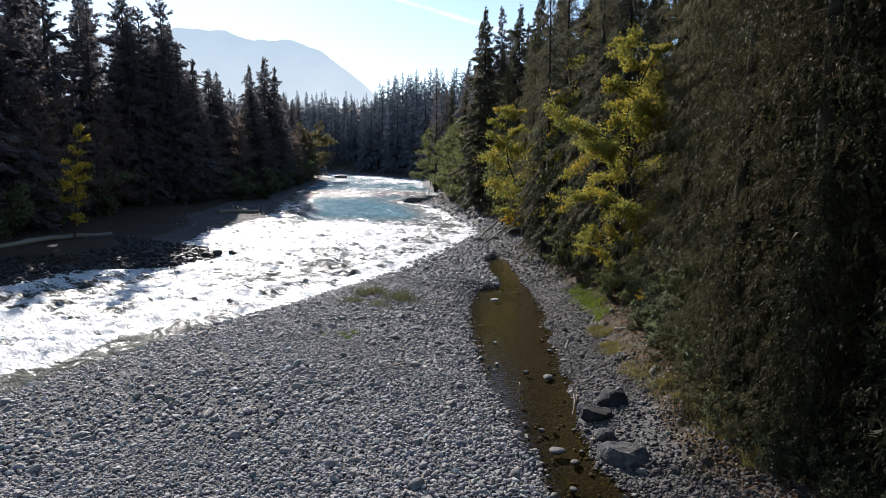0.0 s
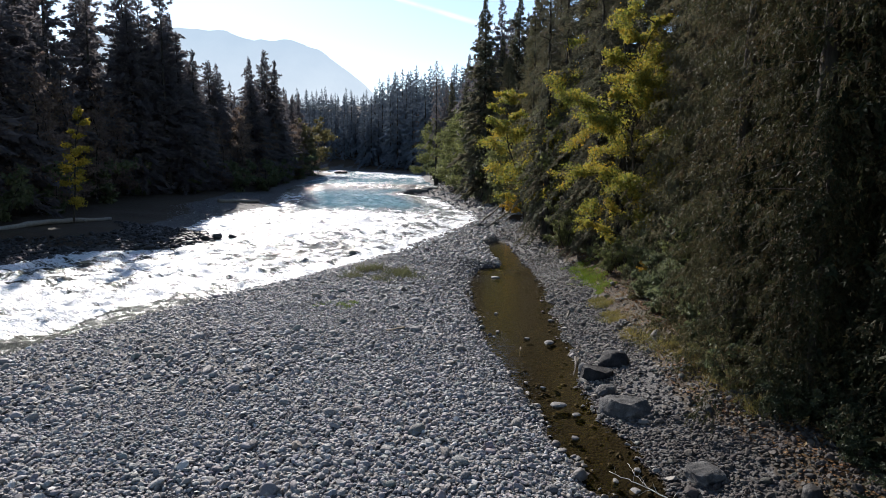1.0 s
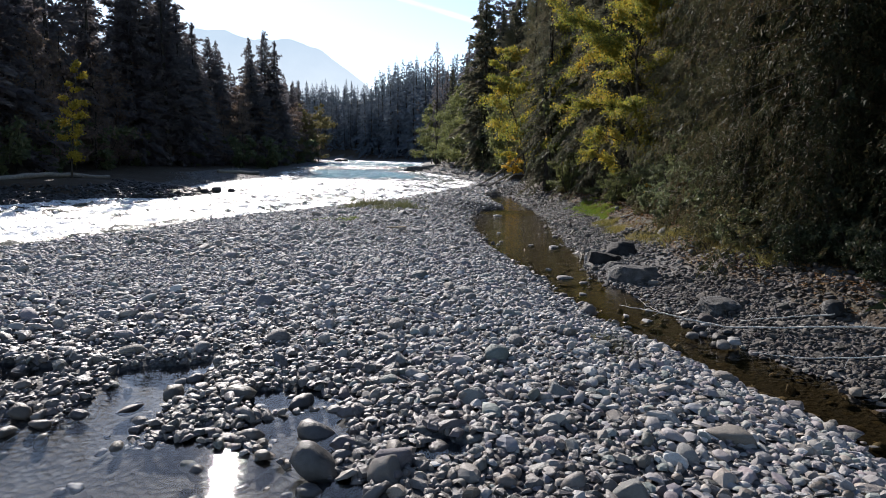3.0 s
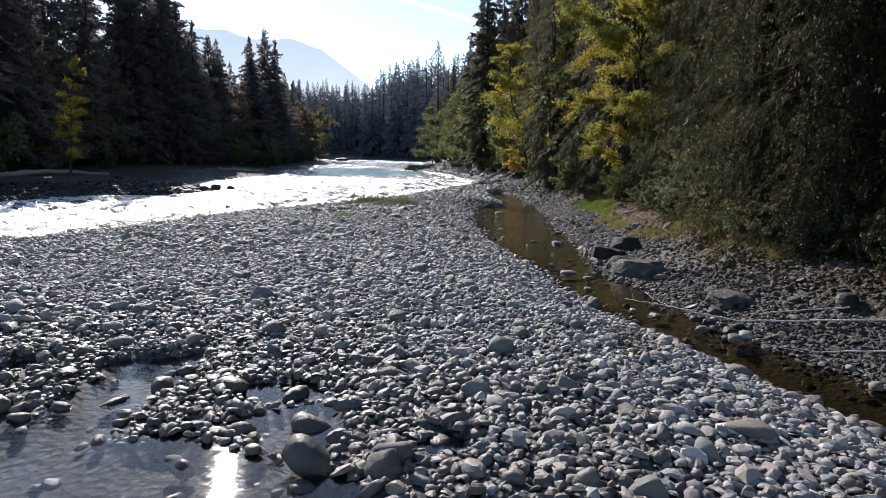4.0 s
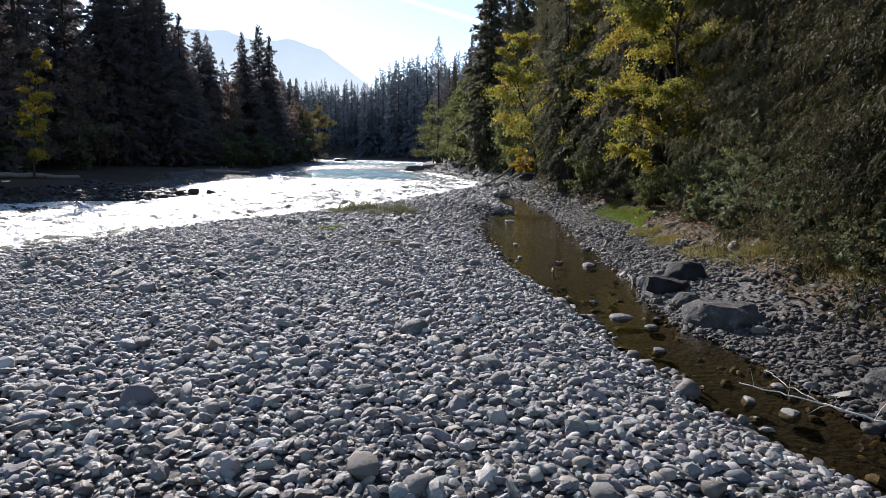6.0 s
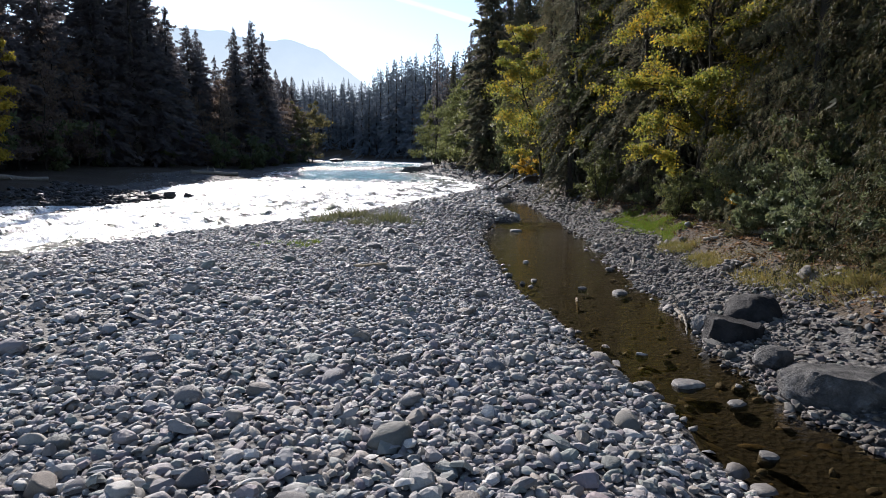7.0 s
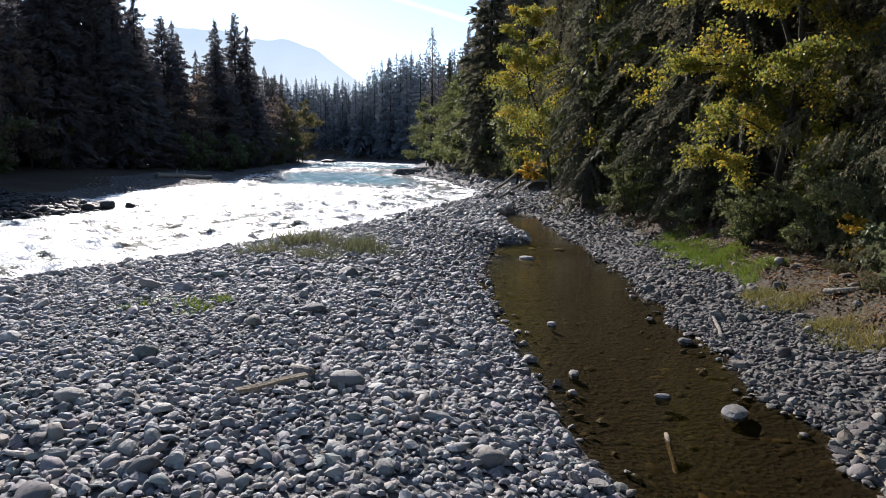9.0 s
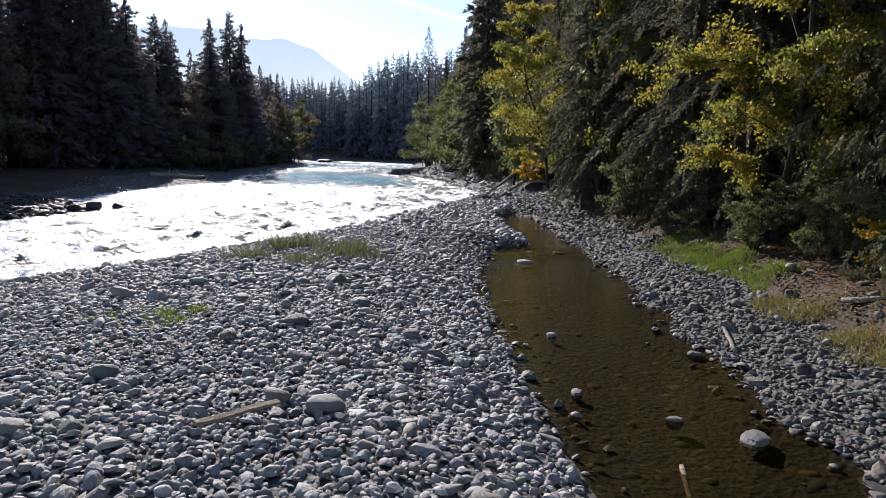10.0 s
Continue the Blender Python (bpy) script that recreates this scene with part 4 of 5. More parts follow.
g = np.random.default_rng(11)
FIR = [conifer("fir_tree", conifer_parts(s, 24, r, c, 310, 26, rg, dr, 0.62, 7, fl, 0.16), M_NEEDLE, "tall dark green fir standing at the edge of the forest")
       for s, r, c, rg, dr, fl in ((1, 4.1, 0.05, 0.45, 0.3, 0.82), (2, 3.7, 0.06, 0.5, 0.22, 0.9), (3, 4.0, 0.10, 0.55, 0.12, 0.75))]
OPEN = [conifer("fir_tree", conifer_parts(s, 25, r, 0.12, 170, 34, 0.75, 0.0, 0.62, 8, 0.5, 0.28), M_NEEDLE, "old fir with a ragged open crown above the forest")
        for s, r in ((61, 3.2), (62, 2.7))]
FIR_R = [conifer("fir_tree", conifer_parts(s, 24, r, 0.06, 300, 22, 0.5, 0.35, 0.7, 6, 0.8, 0.14), M_NEEDLE_DARK, "dark green fir at the end of the stream")
         for s, r in ((64, 3.7), (65, 3.3))]
MID = [conifer("fir_tree", conifer_parts(s, 24, r, c, 200, 16, rg, 0.35, 0.85, 5, 0.9, 0.2), mat, lab)
       for s, r, c, rg, mat, lab in ((4, 4.2, 0.04, 0.5, M_NEEDLE, "dark green fir deep in the shaded forest"), (5, 3.7, 0.05, 0.6, M_NEEDLE, "slender dark fir among other conifers"),
                                     (6, 4.0, 0.03, 0.6, M_RUST, "brown-tinged conifer in the shaded forest"))]
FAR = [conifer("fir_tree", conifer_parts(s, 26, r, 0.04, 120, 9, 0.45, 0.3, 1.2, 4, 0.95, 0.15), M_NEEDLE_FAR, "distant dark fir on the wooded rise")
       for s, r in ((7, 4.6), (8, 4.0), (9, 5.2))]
CEDAR = [conifer("cedar_tree", cedar_parts(s, 21, r, 230, 26, 19, 0.56, 0.62), M_CEDAR, "large cedar with drooping brown-green sprays beside the stream")
         for s, r in ((21, 3.3), (22, 2.9))]

CEDAR_MID = conifer("cedar_tree", cedar_parts(23, 19, 3.2, 210, 22, 15, 0.74, 0.62), M_CEDAR_LIT, "dark cedar standing behind the shrubs of the bank")
# A darker copy of the cedar sprays: deep forest shade put into the colour.
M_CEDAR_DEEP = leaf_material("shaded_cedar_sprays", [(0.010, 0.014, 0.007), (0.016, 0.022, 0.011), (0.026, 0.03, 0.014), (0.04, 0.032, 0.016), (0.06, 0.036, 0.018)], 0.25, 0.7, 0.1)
CEDAR_DEEP = conifer("cedar_tree", cedar_parts(25, 19, 3.3, 220, 16, 8, 1.15, 1.0), M_CEDAR_DEEP, "dense cedar darkened for the deep shade of the forest")
FIR_NEAR = [conifer("fir_tree", conifer_parts(s, 24, r, 0.05, 320, 105, 0.5, 0.5, 0.19, 8, 0.75, 0.16), M_NEEDLE_DARK, "dark fir standing behind the autumn trees") for s, r in ((66, 3.5), (67, 3.1))]
CEDAR_FINE = conifer("cedar_tree", cedar_parts(24, 19, 3.2, 220, 24, 18, 0.6, 0.62), M_CEDAR_LIT, "dark cedar hung with brown-green sprays above the bank")
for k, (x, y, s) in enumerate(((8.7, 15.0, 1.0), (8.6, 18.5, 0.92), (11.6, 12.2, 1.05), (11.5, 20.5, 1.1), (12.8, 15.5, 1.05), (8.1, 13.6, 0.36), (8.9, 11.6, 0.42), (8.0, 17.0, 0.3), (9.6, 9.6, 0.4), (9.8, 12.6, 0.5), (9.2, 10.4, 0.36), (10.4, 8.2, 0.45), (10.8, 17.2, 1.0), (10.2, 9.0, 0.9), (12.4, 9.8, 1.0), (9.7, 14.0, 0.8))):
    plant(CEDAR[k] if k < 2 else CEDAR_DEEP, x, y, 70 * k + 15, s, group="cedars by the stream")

for k, (x, y, s) in enumerate(((10.6, 29.5, 1.0), (9.4, 34.0, 0.9), (9.0, 39.5, 1.0), (8.2, 46.0, 0.95), (7.0, 55.5, 0.9), (12.4, 34.0, 1.1), (11.6, 24.2, 1.05), (5.6, 66.5, 0.9), (8.6, 52, 1.1), (9.6, 43.5, 1.2), (10.8, 37.5, 1.15), (13.0, 27, 1.25), (6.6, 43.2, 0.78), (8.4, 36.0, 0.85), (10.2, 26.0, 0.9))):
    plant(FIR_NEAR[k % 2] if k in (1, 2, 3, 5, 9, 12, 13) else CEDAR_FINE if k in (0, 6, 14) else CEDAR_MID, x, y, 75 * k, s, group="conifers along the bank")

# firs along the stream's wooded side
for k, (x, y, h) in enumerate(((3.5, 72, 23), (8.4, 63, 22), (3.4, 112, 22), (6.2, 86, 22), (1.6, 126, 20), (-1.4, 144, 23), (7.4, 74, 24))):
    plant(FIR_R[k % 2], x, y, 47 * k, h / 24, group="firs on the right bank")
for y in np.arange(6, 190, 4.6):
    edge = np.interp(y, YR, XR) if y < 50 else np.interp(y, YW, XW) + 2
    for row in range(2):
        x = edge + 9.5 + row * (8.5 if y < 62 else 5.5) + g.uniform(-1.6, 1.6)
        plant(CEDAR_MID if y < 48 and not row else (FAR if row and y > 62 else MID)[g.integers(0, 3 if y > 62 else 2)], x, y + g.uniform(-2, 2), g.uniform(0, 360), (g.uniform(0.9, 1.25) if y < 62 else g.uniform(0.72, 0.92)), group="forest on the right bank")

# firs across the river
for k, (x, y, h) in enumerate(((-37.0, 57, 24), (-34.6, 74, 23.5), (-37.4, 74.5, 22), (-51, 87, 26), (-36, 86.5, 16.2), (-36.3, 91.5, 18.3), (-36.8, 96.5, 17.4), (-38.2, 112.5, 18), (-34.6, 111.5, 23.5),
                               (-43, 161, 20), (-34, 47, 20), (-34, 41, 22), (-38, 65, 21), (-42, 60, 24), (-40.5, 47, 25), (-43, 52, 26), (-46, 60, 27), (-35.5, 78, 22), (-36.8, 70.5, 21), (-33.5, 79, 18), (-39.5, 83, 21), (-42, 78, 19), (-35, 82, 17), (-33, 100, 17), (-35, 105, 21.2), (-33.0, 112, 22.2), (-35, 121, 16), (-38, 131, 18), (-39, 146, 18), (-39.5, 75, 26), (-35.8, 77, 21.5), (-33.8, 75.5, 19.5), (-37.2, 71.5, 20.5), (-38.5, 79, 22), (-41.5, 70, 27))):
    plant(OPEN[k % 2] if k in (0, 1, 2, 12) else FIR[k % 3], x, y, 61 * k, 0.9 + 0.2 * (k % 3) / 2, h / 24, group="firs on the left bank", exact=True)
for y in np.arange(32, 185, 5.5):
    edge = np.interp(y, [30, 42, 55, 68, 80, 90, 110, 130, 170, 190], [-37, -36, -38, -41, -37, -34, -36, -38, -41, -60])
    for row in range(3):
        x = edge - 4 - row * 5.5 + g.uniform(-1.8, 1.8)
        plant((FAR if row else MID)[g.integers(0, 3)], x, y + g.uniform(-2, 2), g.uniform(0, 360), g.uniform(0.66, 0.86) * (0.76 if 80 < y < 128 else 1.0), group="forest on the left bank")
for k, (x, y, h) in enumerate(((-45, 64, 27), (-49, 72, 28), (-54, 81, 28), (-47, 56, 27), (-58, 90, 29), (-50, 64, 29), (-55, 72, 29))):
    plant(MID[k % 3] if k % 2 else FIR[k % 3], x, y, 43 * k, 1.0, h / 24, group="forest on the left bank")
BROWN = leafy("alder_tree", leafy_parts(46, 12.5, 2.7, 2600, 0.28, (0.4, 0), 14, 0.06, sigma=0.5), M_BROWN_LEAF, "brown half-bare alder among the firs of the far bank")
for k in range(44):
    y = 38 + 2.7 * k + g.uniform(-1.2, 1.2)
    x = np.interp(y, [30, 42, 55, 68, 80, 90, 110, 130, 170], [-33, -32.5, -34, -37.5, -34, -31.5, -33, -35.5, -39]) + g.uniform(-1.2, 1.0)
    plant(BROWN, x, y, 97 * k, g.uniform(0.72, 1.15), group="brown alders on the far bank")

# the wooded rise at the bend
crowns, stems = [], []
far_models = [conifer_parts(s, 26, r, 0.04, 84, 8, 0.35, 0.35, 1.3, 3, 0.85, 0.15) for s, r in ((7, 4.8), (8, 4.2), (9, 5.2))]
for k in range(360):
    x = -165 + 0.54 * k + g.uniform(-1.5, 1.5)
    row = k % 8
    y = float(np.interp(x, [-190, -80, -40, -20, -11, 20], [254, 229, 208, 186, 174, 168])) + 3 + row * 8 + g.uniform(-3, 3)
    trunk, limbs, crown = far_models[g.integers(0, 3)]
    size = g.uniform(0.54, 0.76) + 0.32 * float(step(-38, -20, x))
    a = g.uniform(0, 6.28)
    turn = np.array([[math.cos(a), -math.sin(a), 0], [math.sin(a), math.cos(a), 0], [0, 0, 1]]) * size
    foot = np.array([x, y, float(land(x, y)) - 0.1])
    crowns.append((crown[0] @ turn.T + foot, crown[1]))
    stems.append((trunk[0] @ turn.T + foot, trunk[1]))
woods = tagged(new("far_forest"), "distant firs on the rise at the bend, blued for haze", "forest", kind="stuff")
tagged(part_mesh("trunks", mesh_np("trunks", *merge(stems), M_BARK), woods), kind="stuff")
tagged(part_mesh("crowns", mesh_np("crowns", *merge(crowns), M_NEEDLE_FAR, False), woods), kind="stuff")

# dead tree
trunk, limbs, crown = conifer_parts(33, 23, 1.5, 0.25, 130, 10, 0.5, 0.75, 0.7, 6, 0.35)
snag = tagged(new("dead_tree"), "thin dead conifer with short broken limbs", "tree")
part_mesh("trunk", mesh_np("trunk", *merge([trunk, limbs]), M_BARK), snag)
part_mesh("crown", mesh_np("crown", *crown, M_NEEDLE, False), snag)
snag.matrix_basis = at(-3.9, 116.5)

# broad-leaved trees in autumn colour
YELLOW_A = leafy("cottonwood_tree", leafy_parts(41, 12.2, 4.2, 82000, 0.092, (-0.3, -0.8), 34, 0.12, sigma=0.16), M_YELLOW, "cottonwood with yellow and lime autumn leaves leaning over the bank")
YELLOW_A.matrix_basis = at(8.8, 30.8)
YELLOW_B = leafy("cottonwood_tree", leafy_parts(42, 11.0, 3.1, 18000, 0.15, (-1.8, 0), 22, 0.12, sigma=0.26), M_YELLOW, "yellow-green cottonwood leaning out towards the river")
YELLOW_B.matrix_basis = at(5.9, 50.5)
used.add(YELLOW_B.name)
plant(YELLOW_B, 8.3, 42.5, 150, 1.0, 1.45)
LIME = leafy("alder_tree", leafy_parts(43, 10.0, 2.8, 6500, 0.23, (-0.6, 0), 18, 0.1, sigma=0.4), M_LIME, "light green alder at the water's edge")
for k, (x, y, s) in enumerate(((-5.6, 133, 1.25), (4.8, 60, 0.8), (7.4, 43, 0.85), (-3.2, 119, 1.05), (2.0, 79, 0.9), (-0.2, 94, 0.95), (-1.6, 106, 1.0), (1.2, 86, 0.75))):
    plant(LIME, x, y, 80 * k, s, group="alders along the river")
M_BIRCH = leaf_material("birch_leaves", [(0.17, 0.15, 0.028), (0.28, 0.23, 0.03), (0.40, 0.30, 0.035), (0.42, 0.27, 0.04)], 0.5)
SAPLING = leafy("birch_sapling", leafy_parts(44, 8.8, 1.15, 4600, 0.15, (0.5, 0), 20, 0.12, sigma=0.34), M_BIRCH, "slim young birch with yellow leaves before dark firs")
SAPLING.matrix_basis = at(-27.6, 44.4)

OLIVE = leafy("alder_tree", leafy_parts(47, 10.0, 3.0, 3600, 0.30, (-0.4, 0), 18, 0.06, sigma=0.4), leaf_material("olive_leaves", [(0.07, 0.07, 0.035), (0.11, 0.10, 0.045), (0.16, 0.135, 0.05), (0.20, 0.15, 0.06)], 0.45), "olive-brown alder thinning in autumn at the bend")
for k, (x, y, s) in enumerate(((-36.0, 158, 1.25), (-37.5, 150, 1.1), (-38.5, 163, 1.2), (-33.5, 128, 0.6))):
    plant(OLIVE, x, y, 77 * k, s, group="alders at the bend")

# shrubs
WILLOW_FAR = leafy("willow_shrub", leafy_parts(53, 2.8, 1.7, 1500, 0.26, limbs=4, low=0.1, slim=0.5, sigma=0.3, stems=4), M_WILLOW, "brownish willow shrub under the dark firs", "shrub")
WILLOW = [leafy("willow_shrub", leafy_parts(50 + k, 2.8, 1.7, 5200, 0.10, limbs=4, low=0.1, slim=0.34, sigma=0.26, stems=7), M_WILLOW, "grey-green willow shrub growing along the bank", "shrub") for k in range(2)]
LIMEBUSH = leafy("alder_shrub", leafy_parts(55, 3.2, 1.8, 9000, 0.095, limbs=8, low=0.1, sigma=0.26, stems=6), M_LIME, "lime-green alder shrub above the cobbles", "shrub")
GOLDBUSH = leafy("golden_shrub", leafy_parts(57, 2.0, 1.0, 3500, 0.10, limbs=6, low=0.15, sigma=0.2, stems=5), M_GOLD, "small golden autumn shrub on the bank", "shrub")
for k, (x, y, s) in enumerate(((8.2, 21.4, 0.75), (8.7, 24.3, 0.9), (9.3, 28.5, 1.0), (8.9, 31.5, 1.0), (8.3, 34.5, 1.1), (7.7, 41, 1.0), (7.2, 45.5, 1.1), (6.9, 48, 1.1), (6.0, 56, 1.2), (5.0, 65, 1.2), (4.3, 70, 1.2),
                               (3.0, 76, 1.2), (0.3, 88, 1.4), (0.0, 97, 1.5), (-1.6, 108, 1.7), (-4.4, 126, 1.8), (8.2, 17.0, 0.7), (8.7, 22.6, 1.1), (9.5, 24.6, 1.35), (9.1, 26.2, 1.2), (10.3, 22.2, 1.5), (8.5, 19.7, 0.9), (9.9, 27.6, 1.4), (10.6, 25.4, 1.6), (9.4, 20.4, 1.2),
                               (-31.5, 43, 1.4), (-32.5, 50, 1.5), (-34.5, 60, 1.5), (-36.5, 69, 1.4), (-33, 77, 1.3), (-29.5, 84, 1.5), (-28.5, 92, 1.6), (-31, 104, 1.6), (-32.5, 116, 1.7), (-34, 130, 1.8), (-36, 148, 1.8))):
    plant(WILLOW_FAR if x < -20 or y > 60 else WILLOW[k % 2], x, y, 53 * k, s, group="willows along the banks")
for k, (dx, y, s) in enumerate(((3.2, 16.0, 0.35), (3.5, 18.2, 0.45), (3.8, 20.0, 0.4), (3.3, 22.6, 0.32), (3.9, 23.6, 0.42), (3.6, 25.4, 0.3), (4.3, 26.4, 0.45), (4.0, 28.4, 0.38), (4.4, 30.6, 0.5), (4.2, 33.0, 0.45), (4.6, 29.2, 0.55), (3.5, 22.0, 0.5), (3.3, 24.5, 0.4), (3.5, 20.6, 0.45), (3.4, 19.0, 0.4))):
    plant(WILLOW_FAR, float(np.interp(y, YR, XR)) + dx, y, 67 * k, s, group="low shrubs on the bank", label="low grey-green shrub on the earthy bank")
BRUSH = leafy("bank_shrub", leafy_parts(59, 1.3, 1.3, 4200, 0.075, limbs=5, low=0.05, slim=0.5, sigma=0.3, stems=8), leaf_material("mixed_leaves", [(0.04, 0.055, 0.025), (0.075, 0.09, 0.035), (0.12, 0.115, 0.045), (0.15, 0.10, 0.05), (0.19, 0.15, 0.05)], 0.4), "low mixed shrub with green and brown leaves on the bank", "shrub")
for k, (dx, y, s) in enumerate(((3.2, 15.3, 0.75), (3.2, 16.6, 0.9), (3.0, 17.8, 0.7), (3.2, 19.2, 0.8), (3.5, 20.6, 0.9), (3.4, 22.4, 0.55), (3.9, 23.8, 0.8), (4.2, 25.6, 0.8), (4.4, 27.6, 0.9), (3.5, 31.8, 0.6), (3.0, 24.6, 0.45), (3.3, 26.4, 0.4), (2.8, 21.2, 0.4), (3.6, 28.8, 0.5), (3.2, 36.2, 0.7), (2.6, 39.0, 0.7), (2.4, 42.0, 0.7), (3.9, 16.0, 1.3), (4.0, 18.6, 1.2))):
    plant(BRUSH, float(np.interp(y, YR, XR)) + dx, y, 71 * k, s, group="low shrubs along the foot of the bank")
SALAL = leafy("dark_shrub", leafy_parts(58, 1.5, 1.3, 5000, 0.09, limbs=4, low=0.05, slim=0.5, sigma=0.3, stems=7), M_SALAL, "dense evergreen shrub darkened for the forest's shade", "shrub")
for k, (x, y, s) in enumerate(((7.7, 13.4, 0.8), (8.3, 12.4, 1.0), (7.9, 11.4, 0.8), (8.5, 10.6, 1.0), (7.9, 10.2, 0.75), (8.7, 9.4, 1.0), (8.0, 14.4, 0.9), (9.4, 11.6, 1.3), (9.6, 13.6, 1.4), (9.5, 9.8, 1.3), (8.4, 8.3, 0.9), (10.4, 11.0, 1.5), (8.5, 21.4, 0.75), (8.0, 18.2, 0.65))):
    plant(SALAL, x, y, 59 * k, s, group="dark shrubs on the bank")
for k, (x, y, s) in enumerate(((7.1, 37.6, 1.0), (8.0, 30.3, 0.6), (6.4, 52.5, 0.8), (9.8, 23.4, 0.9), (8.9, 28.4, 0.75), (10.8, 21.0, 1.1), (9.6, 25.2, 1.0), (9.3, 24.0, 0.7), (11.2, 26.6, 1.3))):
    plant(LIMEBUSH, x, y, 100 * k, s, group="alder shrubs")
for k, (x, y, s) in enumerate(((5.3, 53.2, 1.3), (9.0, 26.9, 0.6), (9.0, 33.0, 0.5), (9.3, 23.0, 0.4))):
    plant(GOLDBUSH, x, y, 120 * k, s, group="golden shrubs")


# ---- boulders and rocks ----
def boulder(x, y, size, turn=0, seed=1, box=0.0, sink=0.25, material=M_BOULDER, label="", tilt=0, sub=4, top=None):
    """One boulder: sx, sy, sz in metres; box 0 is water-worn, 1 is a broken block with flat faces."""
    g2 = np.random.default_rng(seed)
    bm = bmesh.new()
    bmesh.ops.create_icosphere(bm, subdivisions=sub, radius=1.0)
    off = Vector(g2.uniform(-30, 30, 3))
    planes = [(Vector(unit(g2.normal(size=3) * np.array([1, 1, 0.7]))), g2.uniform(0.58, 0.82)) for _ in range(10)]
    planes += [(Vector(unit(np.array([g2.normal(0, 0.08), g2.normal(0, 0.08), 1.0]))), 0.62 if box > 0.5 else 0.8)]
    for vert in bm.verts:
        n = vert.co.normalized()
        p = n.lerp(n / max(abs(n.x), abs(n.y), abs(n.z)), box * 0.9) * (1 + 0.16 * noise.noise(n * 1.2 + off))
        for c, d in planes:
            over = p.dot(c) - d * (1 + 0.35 * box)
            if over > 0:
                p -= c * over * (0.55 + 0.43 * min(1, box * 1.5))
        p *= 1 + 0.07 * noise.noise(p * 2.8 + off) + 0.035 * noise.noise(p * 7 + off) + 0.018 * noise.noise(p * 15 + off)
        vert.co = Vector((p.x * size[0] * 0.5, p.y * size[1] * 0.5, p.z * size[2] * 0.52))
    bmesh.ops.recalc_face_normals(bm, faces=bm.faces)
    for face in bm.faces:
        face.smooth = True
    for edge in bm.edges:
        edge.smooth = edge.calc_face_angle(0.0) < (0.30 if box > 0.3 else 0.6)
    me = bpy.data.meshes.new("boulder")
    bm.to_mesh(me)
    bm.free()
    me.materials.append(material)
    ob = new("boulder", me)
    z = float(land(x, y)) if top is None else top - size[2] * 0.5 + size[2] * sink
    ob.matrix_basis = pose(x, y, z + size[2] * (0.5 - sink), tilt, 0, turn)
    return tagged(ob, label, "boulder")


k = Nodes("dark_block")
vec = k.coords()
lump = k.noise(vec, 6.0, 6.0, 0.65)
k.bump(k.math("ADD", lump, k.math("MULTIPLY", k.noise(vec, 40.0, 4.0, 0.7), 0.4)), 0.9, 0.05)
M_BLACK_BLOCK = k.finish(k.mix(k.grey(lump, 0.35, 0.7), (0.010, 0.010, 0.011), (0.038, 0.037, 0.037)), 0.8, 0.2)
k = Nodes("pale_stone")
vec = k.coords()
lump = k.noise(vec, 12.0, 5.0, 0.6)
k.bump(lump, 0.6, 0.03)
M_PALE = k.finish(k.ramp(k.math("ADD", k.math("MULTIPLY", k.each(), 0.4), k.math("MULTIPLY", lump, 0.6)), [(0.2, (0.065, 0.062, 0.057)), (0.5, (0.118, 0.112, 0.104)), (0.8, (0.28, 0.27, 0.25))]), 0.7, 0.3)
boulder(4.63, 17.9, (0.92, 0.72, 0.86), 4, 201, 0.97, 0.3, M_BLACK_BLOCK, "dark angular block with a flat top beside the stream", top=-0.02)
boulder(5.32, 18.7, (0.9, 0.74, 0.68), -20, 202, 0.3, 0.30, M_BLACK_BLOCK, "dark rounded boulder lying among bank cobbles", top=0.24)
boulder(4.78, 15.4, (1.25, 0.9, 0.7), -8, 203, 0.6, 0.33, M_BOULDER, "large grey boulder at the stream's edge", top=0.13)
boulder(4.56, 16.55, (0.52, 0.42, 0.34), 20, 204, 0.4, 0.2, M_BOULDER, "grey angular stone between two boulders")
boulder(4.4, 18.55, (0.36, 0.3, 0.34), 30, 210, 0.4, 0.2, M_PALE, "pale angular stone behind the dark block")
boulder(5.42, 12.15, (0.72, 0.56, 0.34), 10, 205, 0.8, 0.1, M_BOULDER, "flat-topped grey slab on the cobble bank", top=0.23)
# Grey boulder in the dark rock tone: bank shade put into its colour.
boulder(6.86, 11.05, (0.52, 0.44, 0.4), 40, 206, 0.2, 0.3, M_DARK_ROCK, "rounded grey boulder darkened for the bank's shade", top=0.42)
boulder(7.0, 26.7, (0.26, 0.22, 0.2), 0, 208, 0.2, 0.2, M_BOULDER, "grey stone lying on the earthy bank", 0, 3)
boulder(7.45, 27.6, (0.26, 0.2, 0.2), 50, 209, 0.2, 0.2, M_PALE, "pale stone lying on the earthy bank", 0, 3)
